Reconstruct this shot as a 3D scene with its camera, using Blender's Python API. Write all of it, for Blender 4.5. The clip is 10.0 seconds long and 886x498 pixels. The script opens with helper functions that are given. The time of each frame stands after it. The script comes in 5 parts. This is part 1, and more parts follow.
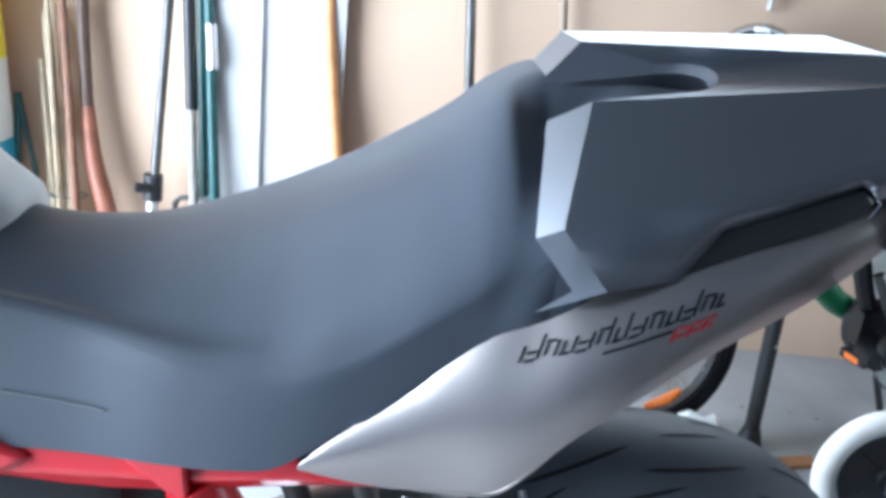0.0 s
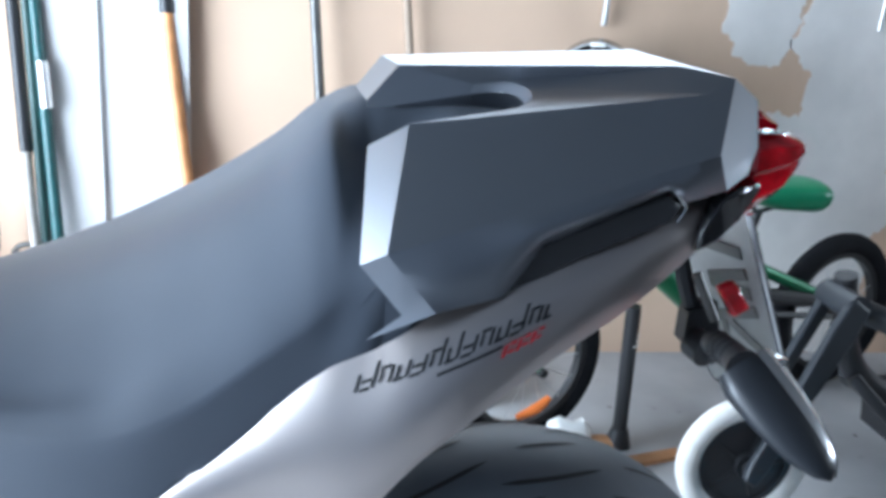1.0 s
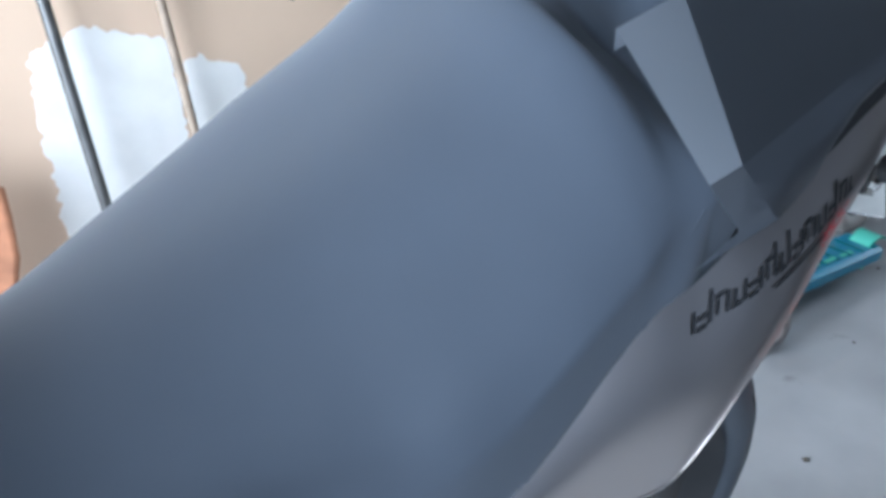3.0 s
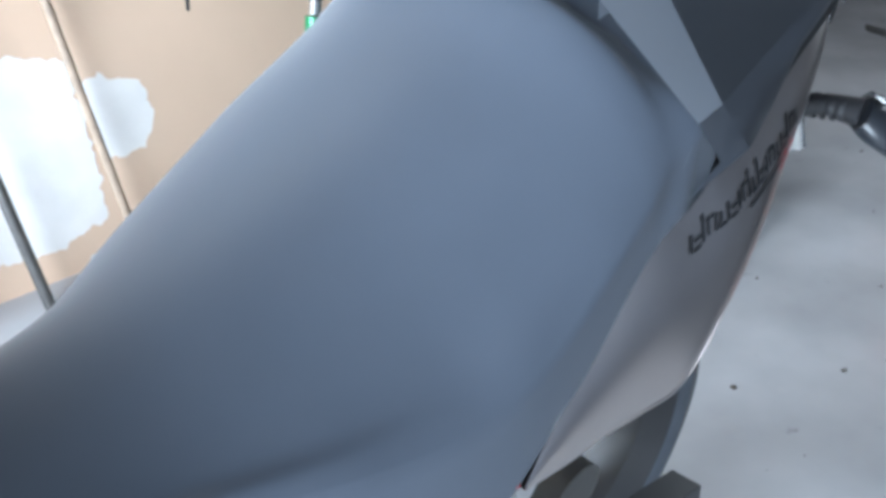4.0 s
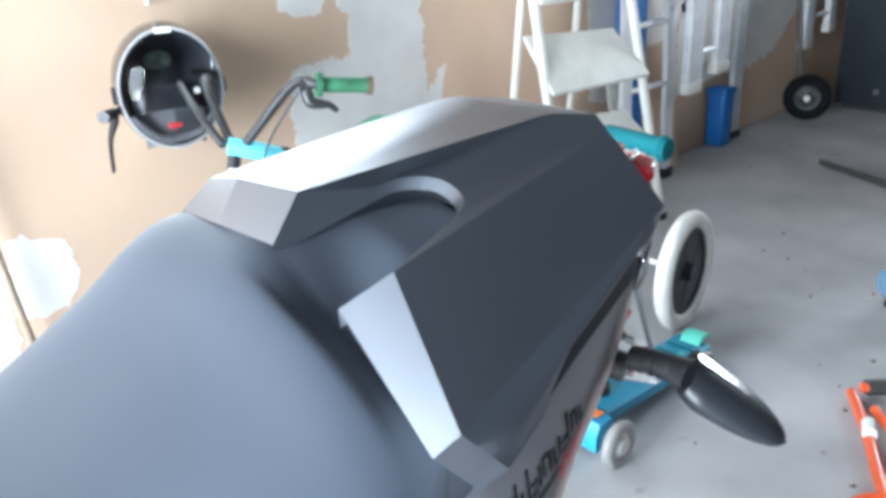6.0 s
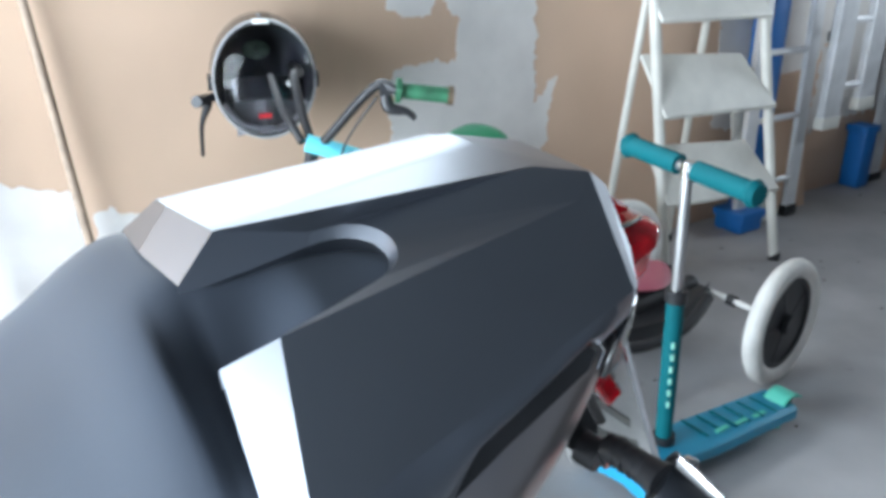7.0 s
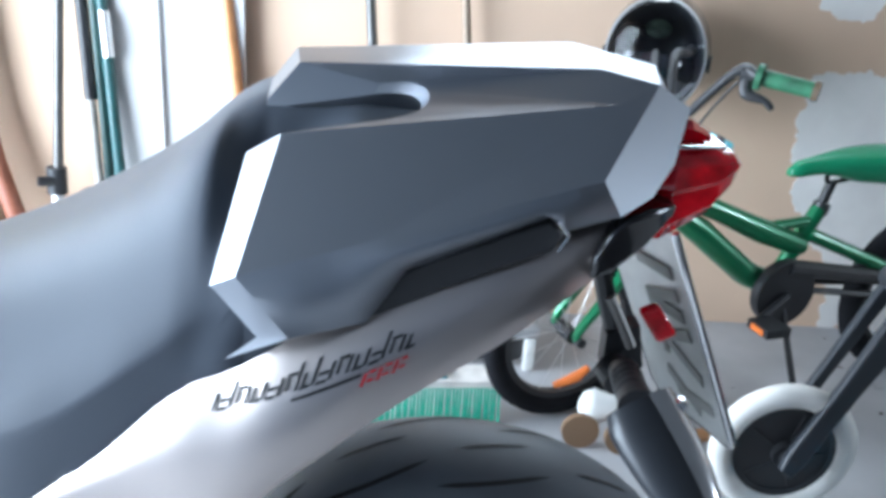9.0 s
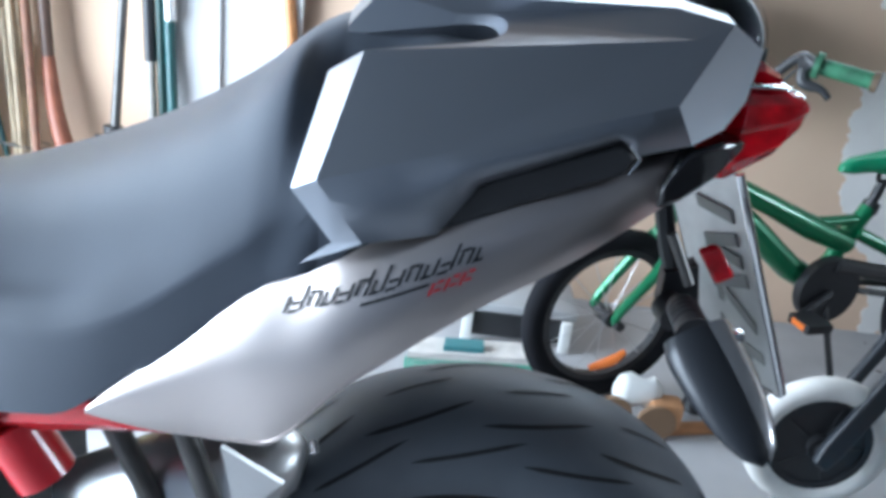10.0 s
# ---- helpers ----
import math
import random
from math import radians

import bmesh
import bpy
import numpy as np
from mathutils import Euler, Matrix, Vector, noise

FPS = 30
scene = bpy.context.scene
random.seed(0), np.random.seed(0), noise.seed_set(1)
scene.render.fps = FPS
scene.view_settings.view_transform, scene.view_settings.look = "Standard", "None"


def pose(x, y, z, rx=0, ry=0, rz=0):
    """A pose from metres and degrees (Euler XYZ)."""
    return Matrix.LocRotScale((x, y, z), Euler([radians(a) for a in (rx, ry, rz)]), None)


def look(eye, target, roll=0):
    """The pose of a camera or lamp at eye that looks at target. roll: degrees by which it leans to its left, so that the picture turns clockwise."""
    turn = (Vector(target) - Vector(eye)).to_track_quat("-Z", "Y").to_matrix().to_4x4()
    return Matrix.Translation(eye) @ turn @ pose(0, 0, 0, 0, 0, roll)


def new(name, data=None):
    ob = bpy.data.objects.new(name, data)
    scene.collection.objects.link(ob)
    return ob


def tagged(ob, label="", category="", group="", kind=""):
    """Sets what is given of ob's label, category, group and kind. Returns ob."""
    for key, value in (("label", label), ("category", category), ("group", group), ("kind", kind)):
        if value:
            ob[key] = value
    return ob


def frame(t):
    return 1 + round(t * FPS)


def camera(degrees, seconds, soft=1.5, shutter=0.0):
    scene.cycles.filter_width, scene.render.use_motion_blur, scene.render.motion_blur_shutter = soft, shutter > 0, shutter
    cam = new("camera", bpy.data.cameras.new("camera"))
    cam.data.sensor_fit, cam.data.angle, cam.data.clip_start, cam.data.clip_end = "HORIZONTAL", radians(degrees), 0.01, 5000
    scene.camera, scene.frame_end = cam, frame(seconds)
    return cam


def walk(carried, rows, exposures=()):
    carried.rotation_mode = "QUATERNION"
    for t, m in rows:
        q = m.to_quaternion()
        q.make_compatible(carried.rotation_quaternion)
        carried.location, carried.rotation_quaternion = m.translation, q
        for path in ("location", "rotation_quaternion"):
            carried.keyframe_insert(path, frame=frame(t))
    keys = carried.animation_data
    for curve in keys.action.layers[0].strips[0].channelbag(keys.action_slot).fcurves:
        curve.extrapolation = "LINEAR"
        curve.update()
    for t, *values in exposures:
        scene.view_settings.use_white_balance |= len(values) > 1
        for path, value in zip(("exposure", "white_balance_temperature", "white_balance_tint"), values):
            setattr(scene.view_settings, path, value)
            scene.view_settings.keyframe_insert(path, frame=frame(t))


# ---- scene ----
cam = camera(55.4, 10.0, soft=4.0)
PATH = [
    (0, (0.084, 0.065, 1.121), (0.127, 1.948, 0.449), 5.9),
    (0.5, (0.127, 0.057, 1.137), (0.362, 1.941, 0.508), 5.1),
    (1, (0.121, 0.071, 1.125), (0.451, 1.951, 0.527), 4.3),
    (1.5, (0.017, 0.139, 1.124), (0.447, 1.96, 0.419), 4.5),
    (2, (-0.113, 0.24, 1.124), (0.471, 1.97, 0.308), 1.9),
    (2.5, (-0.181, 0.32, 1.115), (0.683, 1.902, 0.248), 2.0),
    (2.7, (-0.182, 0.353, 1.125), (0.746, 1.874, 0.216), 1.3),
    (3.8, (-0.315, 0.371, 1.12), (0.884, 1.65, 0.158), -1.6),
    (4, (-0.322, 0.37, 1.136), (0.891, 1.635, 0.172), -2.5),
    (4.5, (-0.295, 0.359, 1.197), (0.977, 1.596, 0.274), -2.6),
    (5, (-0.235, 0.354, 1.224), (1.111, 1.597, 0.423), -1.9),
    (5.2, (-0.213, 0.346, 1.233), (1.134, 1.606, 0.459), -2.3),
    (6.3, (-0.073, 0.318, 1.231), (1.181, 1.693, 0.501), -2.2),
    (6.5, (-0.035, 0.314, 1.235), (1.168, 1.734, 0.504), -1.7),
    (7, (0.027, 0.299, 1.245), (1.108, 1.813, 0.51), 0.9),
    (7.5, (0.065, 0.25, 1.219), (0.934, 1.895, 0.484), 1.1),
    (8, (0.111, 0.163, 1.206), (0.714, 1.917, 0.458), 2.6),
    (8.5, (0.209, 0.139, 1.199), (0.51, 1.967, 0.444), 2.3),
    (9, (0.294, 0.111, 1.181), (0.37, 1.962, 0.426), 4.1),
    (9.5, (0.282, 0.096, 1.153), (0.31, 1.952, 0.408), 4.9),
    (10, (0.272, 0.071, 1.133), (0.271, 1.919, 0.367), 6.6),
]
walk(cam, [(t, look(eye, target, roll)) for t, eye, target, roll in PATH],
     [(t, stops, kelvin, 10) for t, stops, kelvin in (
         (0, -0.15, 6000), (1.5, -0.1, 6000), (2.5, -0.22, 5950), (4, 0.14, 6150), (4.5, 0.2, 6200), (5, 0.28, 6250), (5.7, 0.44, 6400),
         (6.5, 0.6, 6450), (7, 0.0, 6400), (7.5, -0.38, 6350), (8, 0.33, 6250), (8.5, 0.37, 6200), (9, 0.03, 6100), (10, -0.18, 6050))])

# ---- light: an overcast sky through the open garage door at the bike's front ----
world = bpy.data.worlds.new("world")
scene.world = world
world.use_nodes = True
wn, wl = world.node_tree.nodes, world.node_tree.links
sky = wn.new("ShaderNodeTexSky")
sky.sky_type, sky.sun_disc, sky.sun_elevation, sky.sun_rotation = "NISHITA", False, radians(40), radians(-70)
wl.new(sky.outputs[0], wn["Background"].inputs[0])
wn["Background"].inputs[1].default_value = 0.12
scene.view_settings.exposure = 0.0


def lamp(name, m, size, size_y, watts, colour):
    data = bpy.data.lights.new(name, "AREA")
    data.shape, data.size, data.size_y, data.energy, data.color = "RECTANGLE", size, size_y, watts, colour
    ob = new(name, data)
    ob.matrix_world = m
    return ob


lamp("door_daylight", look((-1.97, 0.86, 1.03), (0.5, 0.86, 1.03)), 2.82, 1.9, 400, (0.75, 0.88, 1.0))
# added fill from an unseen opening, to brighten the room's far end
lamp("rear_window_daylight", look((6.46, 0.9, 1.8), (3.2, 2.1, 0.6)), 1.35, 0.75, 145, (0.80, 0.91, 1.0))
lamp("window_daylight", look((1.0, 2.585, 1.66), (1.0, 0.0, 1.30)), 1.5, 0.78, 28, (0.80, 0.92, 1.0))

# ---- materials ----


def mat(name, colour, rough=0.5, metal=0.0, vary=0.12, scale=6.0, bump=0.0, bump_scale=200.0, coat=0.0, rvary=0.08, spec=0.5):
    m = bpy.data.materials.new(name)
    m.use_nodes = True
    n, l = m.node_tree.nodes, m.node_tree.links
    b = n["Principled BSDF"]
    tc = n.new("ShaderNodeTexCoord")
    geo = n.new("ShaderNodeObjectInfo")
    big = n.new("ShaderNodeTexNoise")
    big.inputs["Scale"].default_value, big.inputs["Detail"].default_value = scale, 8
    l.new(tc.outputs["Object"], big.inputs["Vector"])
    ramp = n.new("ShaderNodeMapRange")
    ramp.inputs["From Min"].default_value, ramp.inputs["From Max"].default_value = 0.3, 0.7
    ramp.inputs["To Min"].default_value, ramp.inputs["To Max"].default_value = 1 - vary, 1 + vary
    l.new(big.outputs[0], ramp.inputs["Value"])
    mul = n.new("ShaderNodeVectorMath")
    mul.operation = "SCALE"
    mul.inputs[0].default_value = colour
    l.new(ramp.outputs[0], mul.inputs["Scale"])
    l.new(mul.outputs[0], b.inputs["Base Color"])
    rr = n.new("ShaderNodeMapRange")
    rr.inputs["To Min"].default_value, rr.inputs["To Max"].default_value = max(0.02, rough - rvary), min(1, rough + rvary)
    fine = n.new("ShaderNodeTexNoise")
    fine.inputs["Scale"].default_value, fine.inputs["Detail"].default_value = bump_scale, 4
    l.new(tc.outputs["Object"], fine.inputs["Vector"])
    l.new(big.outputs[0], rr.inputs["Value"])
    l.new(rr.outputs[0], b.inputs["Roughness"])
    b.inputs["Metallic"].default_value = metal
    b.inputs["Coat Weight"].default_value = coat
    b.inputs["Specular IOR Level"].default_value = spec
    if bump:
        bp = n.new("ShaderNodeBump")
        bp.inputs["Strength"].default_value, bp.inputs["Distance"].default_value = bump, 0.001
        l.new(fine.outputs[0], bp.inputs["Height"])
        l.new(bp.outputs[0], b.inputs["Normal"])
    return m


# one silver paint as two: dark bluish and warm light reflections in the colour
SILVER_SHADED = mat("shaded_silver_paint", (0.262, 0.278, 0.308), 0.37, 1.0, 0.03, 3, 0.02, 1500)
SILVER_LIT = mat("lit_silver_paint", (0.55, 0.50, 0.48), 0.31, 1.0, 0.03, 3, 0.02, 1500)
VINYL = mat("seat_vinyl", (0.052, 0.062, 0.080), 0.52, 0, 0.10, 5, 0.12, 900, spec=0.22)
VINYL.node_tree.nodes["Principled BSDF"].inputs["Sheen Weight"].default_value = 0.10
BLACK = mat("black_plastic", (0.02, 0.02, 0.022), 0.45, 0, 0.2, 8, 0.15, 500)
DARK = mat("dark_cavity", (0.012, 0.012, 0.013), 0.7)
RUBBER = mat("tyre_rubber", (0.070, 0.080, 0.096), 0.55, 0, 0.15, 12, 0.2, 700)
RED = mat("red_paint", (0.62, 0.02, 0.03), 0.3, 0, 0.05, 4, 0, 200, 0.5)
CHROME = mat("chrome", (0.75, 0.75, 0.76), 0.18, 1.0, 0.05)
ALU = mat("aluminium", (0.6, 0.6, 0.6), 0.38, 0.9, 0.1, 10, 0.1, 300)
DULL_ALU = mat("weathered_aluminium", (0.78, 0.78, 0.79), 0.5, 0.25, 0.12, 10, 0.1, 300)
WALLBOARD = mat("wallboard", (0.63, 0.445, 0.32), 0.85, 0, 0.05, 3, 0.1, 300)
SLATE = mat("dark_wall_paint", (0.05, 0.055, 0.062), 0.7, 0, 0.1, 2, 0.1, 200)
PLASTER = mat("filler_plaster", (0.73, 0.69, 0.655), 0.8, 0, 0.06, 9, 0.3, 120)
CONCRETE = mat("concrete", (0.39, 0.385, 0.388), 0.75, 0, 0.20, 2.6, 0.3, 150)


def stain(m, scale, low, high, dark, stretch=(1, 1, 1)):
    """Lays darker, hard-edged spots of one size over a material's colour."""
    n, l = m.node_tree.nodes, m.node_tree.links
    b = n["Principled BSDF"]
    old = b.inputs["Base Color"].links[0].from_socket
    tc, mp, tex, rng, mix = (n.new("ShaderNode" + k) for k in ("TexCoord", "Mapping", "TexNoise", "MapRange", "Mix"))
    mp.inputs["Scale"].default_value = stretch
    tex.inputs["Scale"].default_value, tex.inputs["Detail"].default_value, tex.inputs["Roughness"].default_value = scale, 6, 0.6
    rng.inputs["From Min"].default_value, rng.inputs["From Max"].default_value = low, high
    mix.data_type = "RGBA"
    mix.inputs[7].default_value = (*dark, 1)
    l.new(tc.outputs["Object"], mp.inputs["Vector"])
    l.new(mp.outputs[0], tex.inputs["Vector"])
    l.new(tex.outputs[0], rng.inputs["Value"])
    l.new(rng.outputs[0], mix.inputs[0])
    l.new(old, mix.inputs[6])
    l.new(mix.outputs[2], b.inputs["Base Color"])


stain(CONCRETE, 9.0, 0.66, 0.78, (0.16, 0.15, 0.14))
stain(CONCRETE, 38.0, 0.70, 0.76, (0.12, 0.10, 0.085))
stain(WALLBOARD, 1.1, 0.58, 0.85, (0.44, 0.31, 0.22), (1, 1, 0.35))
TEAL = mat("teal_foam", (0.002, 0.12, 0.14), 0.65, 0, 0.08, spec=0.2)
BLUE = mat("blue_plastic", (0.012, 0.24, 0.38), 0.4, 0, 0.08)
GREEN = mat("green_paint", (0.004, 0.17, 0.065), 0.32, 0.3, 0.1, 8, 0, 200, 0.4)
BOARD = mat("white_laminate", (0.52, 0.51, 0.50), 0.5, 0, 0.06, 6)
WHITE = mat("white_plastic", (0.72, 0.71, 0.68), 0.5, 0, 0.08, 10)
CREAM = mat("cream_enamel", (0.68, 0.66, 0.6), 0.45, 0, 0.1, 9, 0.1, 100)
ORANGE = mat("orange_plastic", (0.75, 0.18, 0.03), 0.4)
WOOD = mat("handle_wood", (0.50, 0.22, 0.08), 0.5, 0, 0.2, 25, 0.1, 200)
RUST = mat("rusty_steel", (0.40, 0.17, 0.09), 0.7, 0.2, 0.3, 14, 0.3, 150)
STEEL = mat("dark_steel", (0.12, 0.115, 0.11), 0.4, 0.6, 0.2, 20)
stain(CREAM, 26.0, 0.72, 0.76, (0.10, 0.08, 0.07))
GLOSS = mat("black_gloss", (0.012, 0.012, 0.014), 0.12, 0, 0.1, 5, 0, 200, 0.8)


def red_lens():
    m = mat("red_lens", (0.80, 0.003, 0.014), 0.05, 0, 0.5, 42, 0.3, 22, 0.5)
    b = m.node_tree.nodes["Principled BSDF"]
    b.inputs["Transmission Weight"].default_value = 0.15
    return m


LENS = red_lens()

# ---- builders ----


def mesh_object(name, bm, material, smooth=True, angle=35):
    bmesh.ops.recalc_face_normals(bm, faces=bm.faces)
    me = bpy.data.meshes.new(name)
    bm.to_mesh(me)
    bm.free()
    me.materials.append(material)
    ob = new(name, me)
    if smooth:
        for p in me.polygons:
            p.use_smooth = True
        me.set_sharp_from_angle(angle=radians(angle))
    return ob


def part(name, bm, material, parent, label="", smooth=True, angle=35):
    ob = mesh_object(name, bm, material, smooth, angle)
    ob.parent = parent
    if label:
        ob["label"] = label
    return ob


def thing(name, label, category, at=(0, 0, 0), group="", kind=""):
    ob = new(name)
    ob.matrix_world = Matrix.Translation(at)
    ob.empty_display_size = 0.05
    return tagged(ob, label, category, group, kind)


def bevel(ob, width, segments=2, angle=30):
    b = ob.modifiers.new("bevel", "BEVEL")
    b.width, b.segments, b.limit_method, b.angle_limit = width, segments, "ANGLE", radians(angle)
    return ob


def box(x0, x1, y0, y1, z0, z1, r=0.0, seg=2):
    bm = bmesh.new()
    bmesh.ops.create_cube(bm, size=1, matrix=Matrix.Translation(((x0 + x1) / 2, (y0 + y1) / 2, (z0 + z1) / 2)) @ Matrix.Diagonal((x1 - x0, y1 - y0, z1 - z0, 1)))
    if r:
        bmesh.ops.bevel(bm, geom=bm.edges[:], offset=r, segments=seg, affect="EDGES", profile=0.5)
    return bm


def tube(points, radius, sides=12, bm=None, smooth_steps=0, cap=True):
    """A round bar along points; radius is one number or one for each point."""
    bm = bm or bmesh.new()
    pts = [Vector(p) for p in points]
    rad = list(radius) if hasattr(radius, "__len__") else [radius] * len(pts)
    if smooth_steps and len(pts) > 2:
        fine, fr = [], []
        for i in range(len(pts) - 1):
            a, b = pts[max(i - 1, 0)], pts[min(i + 2, len(pts) - 1)]
            for k in range(smooth_steps):
                u = k / smooth_steps
                p, q = pts[i], pts[i + 1]
                fine.append(0.5 * (2 * p + (q - a) * u + (2 * a - 5 * p + 4 * q - b) * u * u + (3 * p - a - 3 * q + b) * u ** 3))
                fr.append(rad[i] * (1 - u) + rad[i + 1] * u)
        pts, rad = fine + [pts[-1]], fr + [rad[-1]]
    rings, side = [], None
    for i, p in enumerate(pts):
        d = (pts[min(i + 1, len(pts) - 1)] - pts[max(i - 1, 0)]).normalized()
        if side is None:
            side = d.orthogonal().normalized()
        side = (side - d * side.dot(d)).normalized()
        up = d.cross(side)
        rings.append([bm.verts.new(p + rad[i] * (math.cos(2 * math.pi * k / sides) * side + math.sin(2 * math.pi * k / sides) * up)) for k in range(sides)])
    for a, b in zip(rings, rings[1:]):
        for k in range(sides):
            bm.faces.new((a[k], a[(k + 1) % sides], b[(k + 1) % sides], b[k]))
    if cap:
        bm.faces.new(rings[0][::-1]), bm.faces.new(rings[-1])
    return bm


def loft(rings, closed=False, cap=False, bm=None):
    bm = bm or bmesh.new()
    vs = [[bm.verts.new(p) for p in r] for r in rings]
    for a, b in zip(vs, vs[1:]):
        n = len(a)
        for k in range(n if closed else n - 1):
            bm.faces.new((a[k], a[(k + 1) % n], b[(k + 1) % n], b[k]))
    if cap:
        bm.faces.new(vs[0][::-1]), bm.faces.new(vs[-1])
    return bm


def spin(profile, m, steps=40):
    """A ring turned round the local z axis from (radius, height) pairs, closed on itself."""
    bm = bmesh.new()
    rings = []
    for k in range(steps):
        a = 2 * math.pi * k / steps
        rings.append([bm.verts.new(m @ Vector((r * math.cos(a), r * math.sin(a), h))) for r, h in profile])
    for k in range(steps):
        a, b = rings[k], rings[(k + 1) % steps]
        for i in range(len(profile)):
            j = (i + 1) % len(profile)
            bm.faces.new((a[i], a[j], b[j], b[i]))
    return bm


def curve(xs, vs):
    """A smooth function through a few control values."""
    xs, vs = np.array(xs, float), np.array(vs, float)
    d = np.gradient(vs, xs)

    def f(x):
        x = min(max(x, xs[0]), xs[-1])
        i = min(max(int(np.searchsorted(xs, x)) - 1, 0), len(xs) - 2)
        h = xs[i + 1] - xs[i]
        u = (x - xs[i]) / h
        return float((1 + 2 * u) * (1 - u) ** 2 * vs[i] + u * (1 - u) ** 2 * h * d[i] + u * u * (3 - 2 * u) * vs[i + 1] + u * u * (u - 1) * h * d[i + 1])

    return f


def slab(points, offset):
    """A flat plate: an outline of 3D points, pushed by offset."""
    bm = bmesh.new()
    off = Vector(offset)
    a = [bm.verts.new(p) for p in points]
    b = [bm.verts.new(Vector(p) + off) for p in points]
    n = len(a)
    bm.faces.new(a), bm.faces.new(b[::-1])
    for k in range(n):
        bm.faces.new((a[k], a[(k + 1) % n], b[(k + 1) % n], b[k]))
    return bm


# ---- the garage ----
X0, X1, Y0, Y1, ZC = -1.9, 6.4, -1.0, 2.52, 2.6


def structure(name, bm, material, label):
    return tagged(mesh_object(name, bm, material, smooth=False), label, kind="structure")


structure("floor", box(X0 - 0.15, X1 + 0.15, Y0 - 0.15, Y1 + 0.15, -0.12, 0.0), CONCRETE, "smooth grey concrete garage floor with stains")
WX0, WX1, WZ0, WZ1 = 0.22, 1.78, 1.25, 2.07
structure("wall_north", box(X0 - 0.15, X1 + 0.15, Y1, Y1 + 0.12, 0.0, WZ0), WALLBOARD, "bare brown plasterboard wall with white filler patches")
structure("wall_north_top", box(X0 - 0.15, X1 + 0.15, Y1, Y1 + 0.12, WZ1, ZC), WALLBOARD, "brown plasterboard wall above the high window")
structure("wall_north_left", box(X0 - 0.15, WX0, Y1, Y1 + 0.12, WZ0, WZ1), WALLBOARD, "brown plasterboard wall beside the high window")
structure("wall_north_right", box(WX1, X1 + 0.15, Y1, Y1 + 0.12, WZ0, WZ1), WALLBOARD, "brown plasterboard wall beside the high window")
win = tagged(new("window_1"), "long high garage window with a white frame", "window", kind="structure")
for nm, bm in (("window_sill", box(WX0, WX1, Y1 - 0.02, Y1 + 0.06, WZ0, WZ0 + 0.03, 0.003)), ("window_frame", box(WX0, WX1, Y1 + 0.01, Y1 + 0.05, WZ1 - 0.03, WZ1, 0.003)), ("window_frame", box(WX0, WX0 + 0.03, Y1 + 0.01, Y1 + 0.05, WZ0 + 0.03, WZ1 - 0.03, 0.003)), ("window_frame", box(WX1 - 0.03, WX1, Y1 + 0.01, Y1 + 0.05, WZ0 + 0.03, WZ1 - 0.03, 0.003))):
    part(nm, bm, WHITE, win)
# unseen wall added close by, near-black so the bike's side reflects dark
REFLECTION_DARK = mat("reflection_dark_paint", (0.022, 0.024, 0.028), 0.75, 0, 0.1, 2, 0.1, 200)
structure("wall_south", box(0.85, X1 + 0.15, 0.10, 0.22, 0.0, ZC), REFLECTION_DARK, "unseen near-black wall added to darken the bike's reflections")
structure("wall_south_return", box(0.85, 0.97, Y0 - 0.12, 0.10, 0.0, ZC), REFLECTION_DARK, "unseen near-black return of the added wall")
structure("wall_south_front", box(X0 - 0.15, 0.85, Y0 - 0.12, Y0, 0.0, ZC), mat("grey_block_wall", (0.065, 0.075, 0.092), 0.8, 0, 0.12, 3, 0.2, 120), "plain mid-grey wall near the door")
# end wall, with an added opening in front of the rear fill lamp
for nm, y0, y1, z0, z1 in (("wall_east", Y0, Y1, 0.0, 1.4), ("wall_east_top", Y0, Y1, 2.2, ZC), ("wall_east_left", 1.6, Y1, 1.4, 2.2), ("wall_east_right", Y0, 0.2, 1.4, 2.2)):
    structure(nm, box(X1, X1 + 0.12, y0, y1, z0, z1), SLATE, "plain dark grey end wall round an opening added for the fill lamp")
structure("wall_west", box(X0 - 0.12, X0, Y0, -0.57, 0.0, ZC), WALLBOARD, "wall beside the open garage door")
structure("wall_west_return", box(X0 - 0.12, X0, 2.3, Y1, 0.0, ZC), WALLBOARD, "wall beside the open garage door")
structure("wall_west_lintel", box(X0 - 0.12, X0, -0.57, 2.3, 2.0, ZC), WALLBOARD, "lintel over the open garage door")
structure("ceiling", box(X0 - 0.15, X1 + 0.15, Y0 - 0.15, Y1 + 0.15, ZC, ZC + 0.1), SLATE, "plain dark boarded ceiling")
structure("ground", box(-300, 300, -300, 300, -0.3, -0.125), CONCRETE, "grey paved ground outside the garage")

# ---- the motorcycle ----
MID = 0.847
bike = thing("motorcycle", "grey and silver motorcycle with a black seat and red frame", "motorcycle", (0.375, MID, 0))


def mirrored(bm):
    """Adds the mirror image over the bike's middle plane, and welds it."""
    geom = bmesh.ops.duplicate(bm, geom=bm.verts[:] + bm.edges[:] + bm.faces[:])["geom"]
    faces = [g for g in geom if isinstance(g, bmesh.types.BMFace)]
    for v in (g for g in geom if isinstance(g, bmesh.types.BMVert)):
        v.co.y = 2 * MID - v.co.y
    bmesh.ops.reverse_faces(bm, faces=faces)
    bmesh.ops.remove_doubles(bm, verts=bm.verts[:], dist=0.0015)
    return bm


def bike_part(name, bm, material, label="", parent=None, angle=35):
    ob = part(name, bm, material, parent or bike, label, angle=angle)
    if parent is None:
        ob.matrix_parent_inverse = bike.matrix_world.inverted()
    return ob


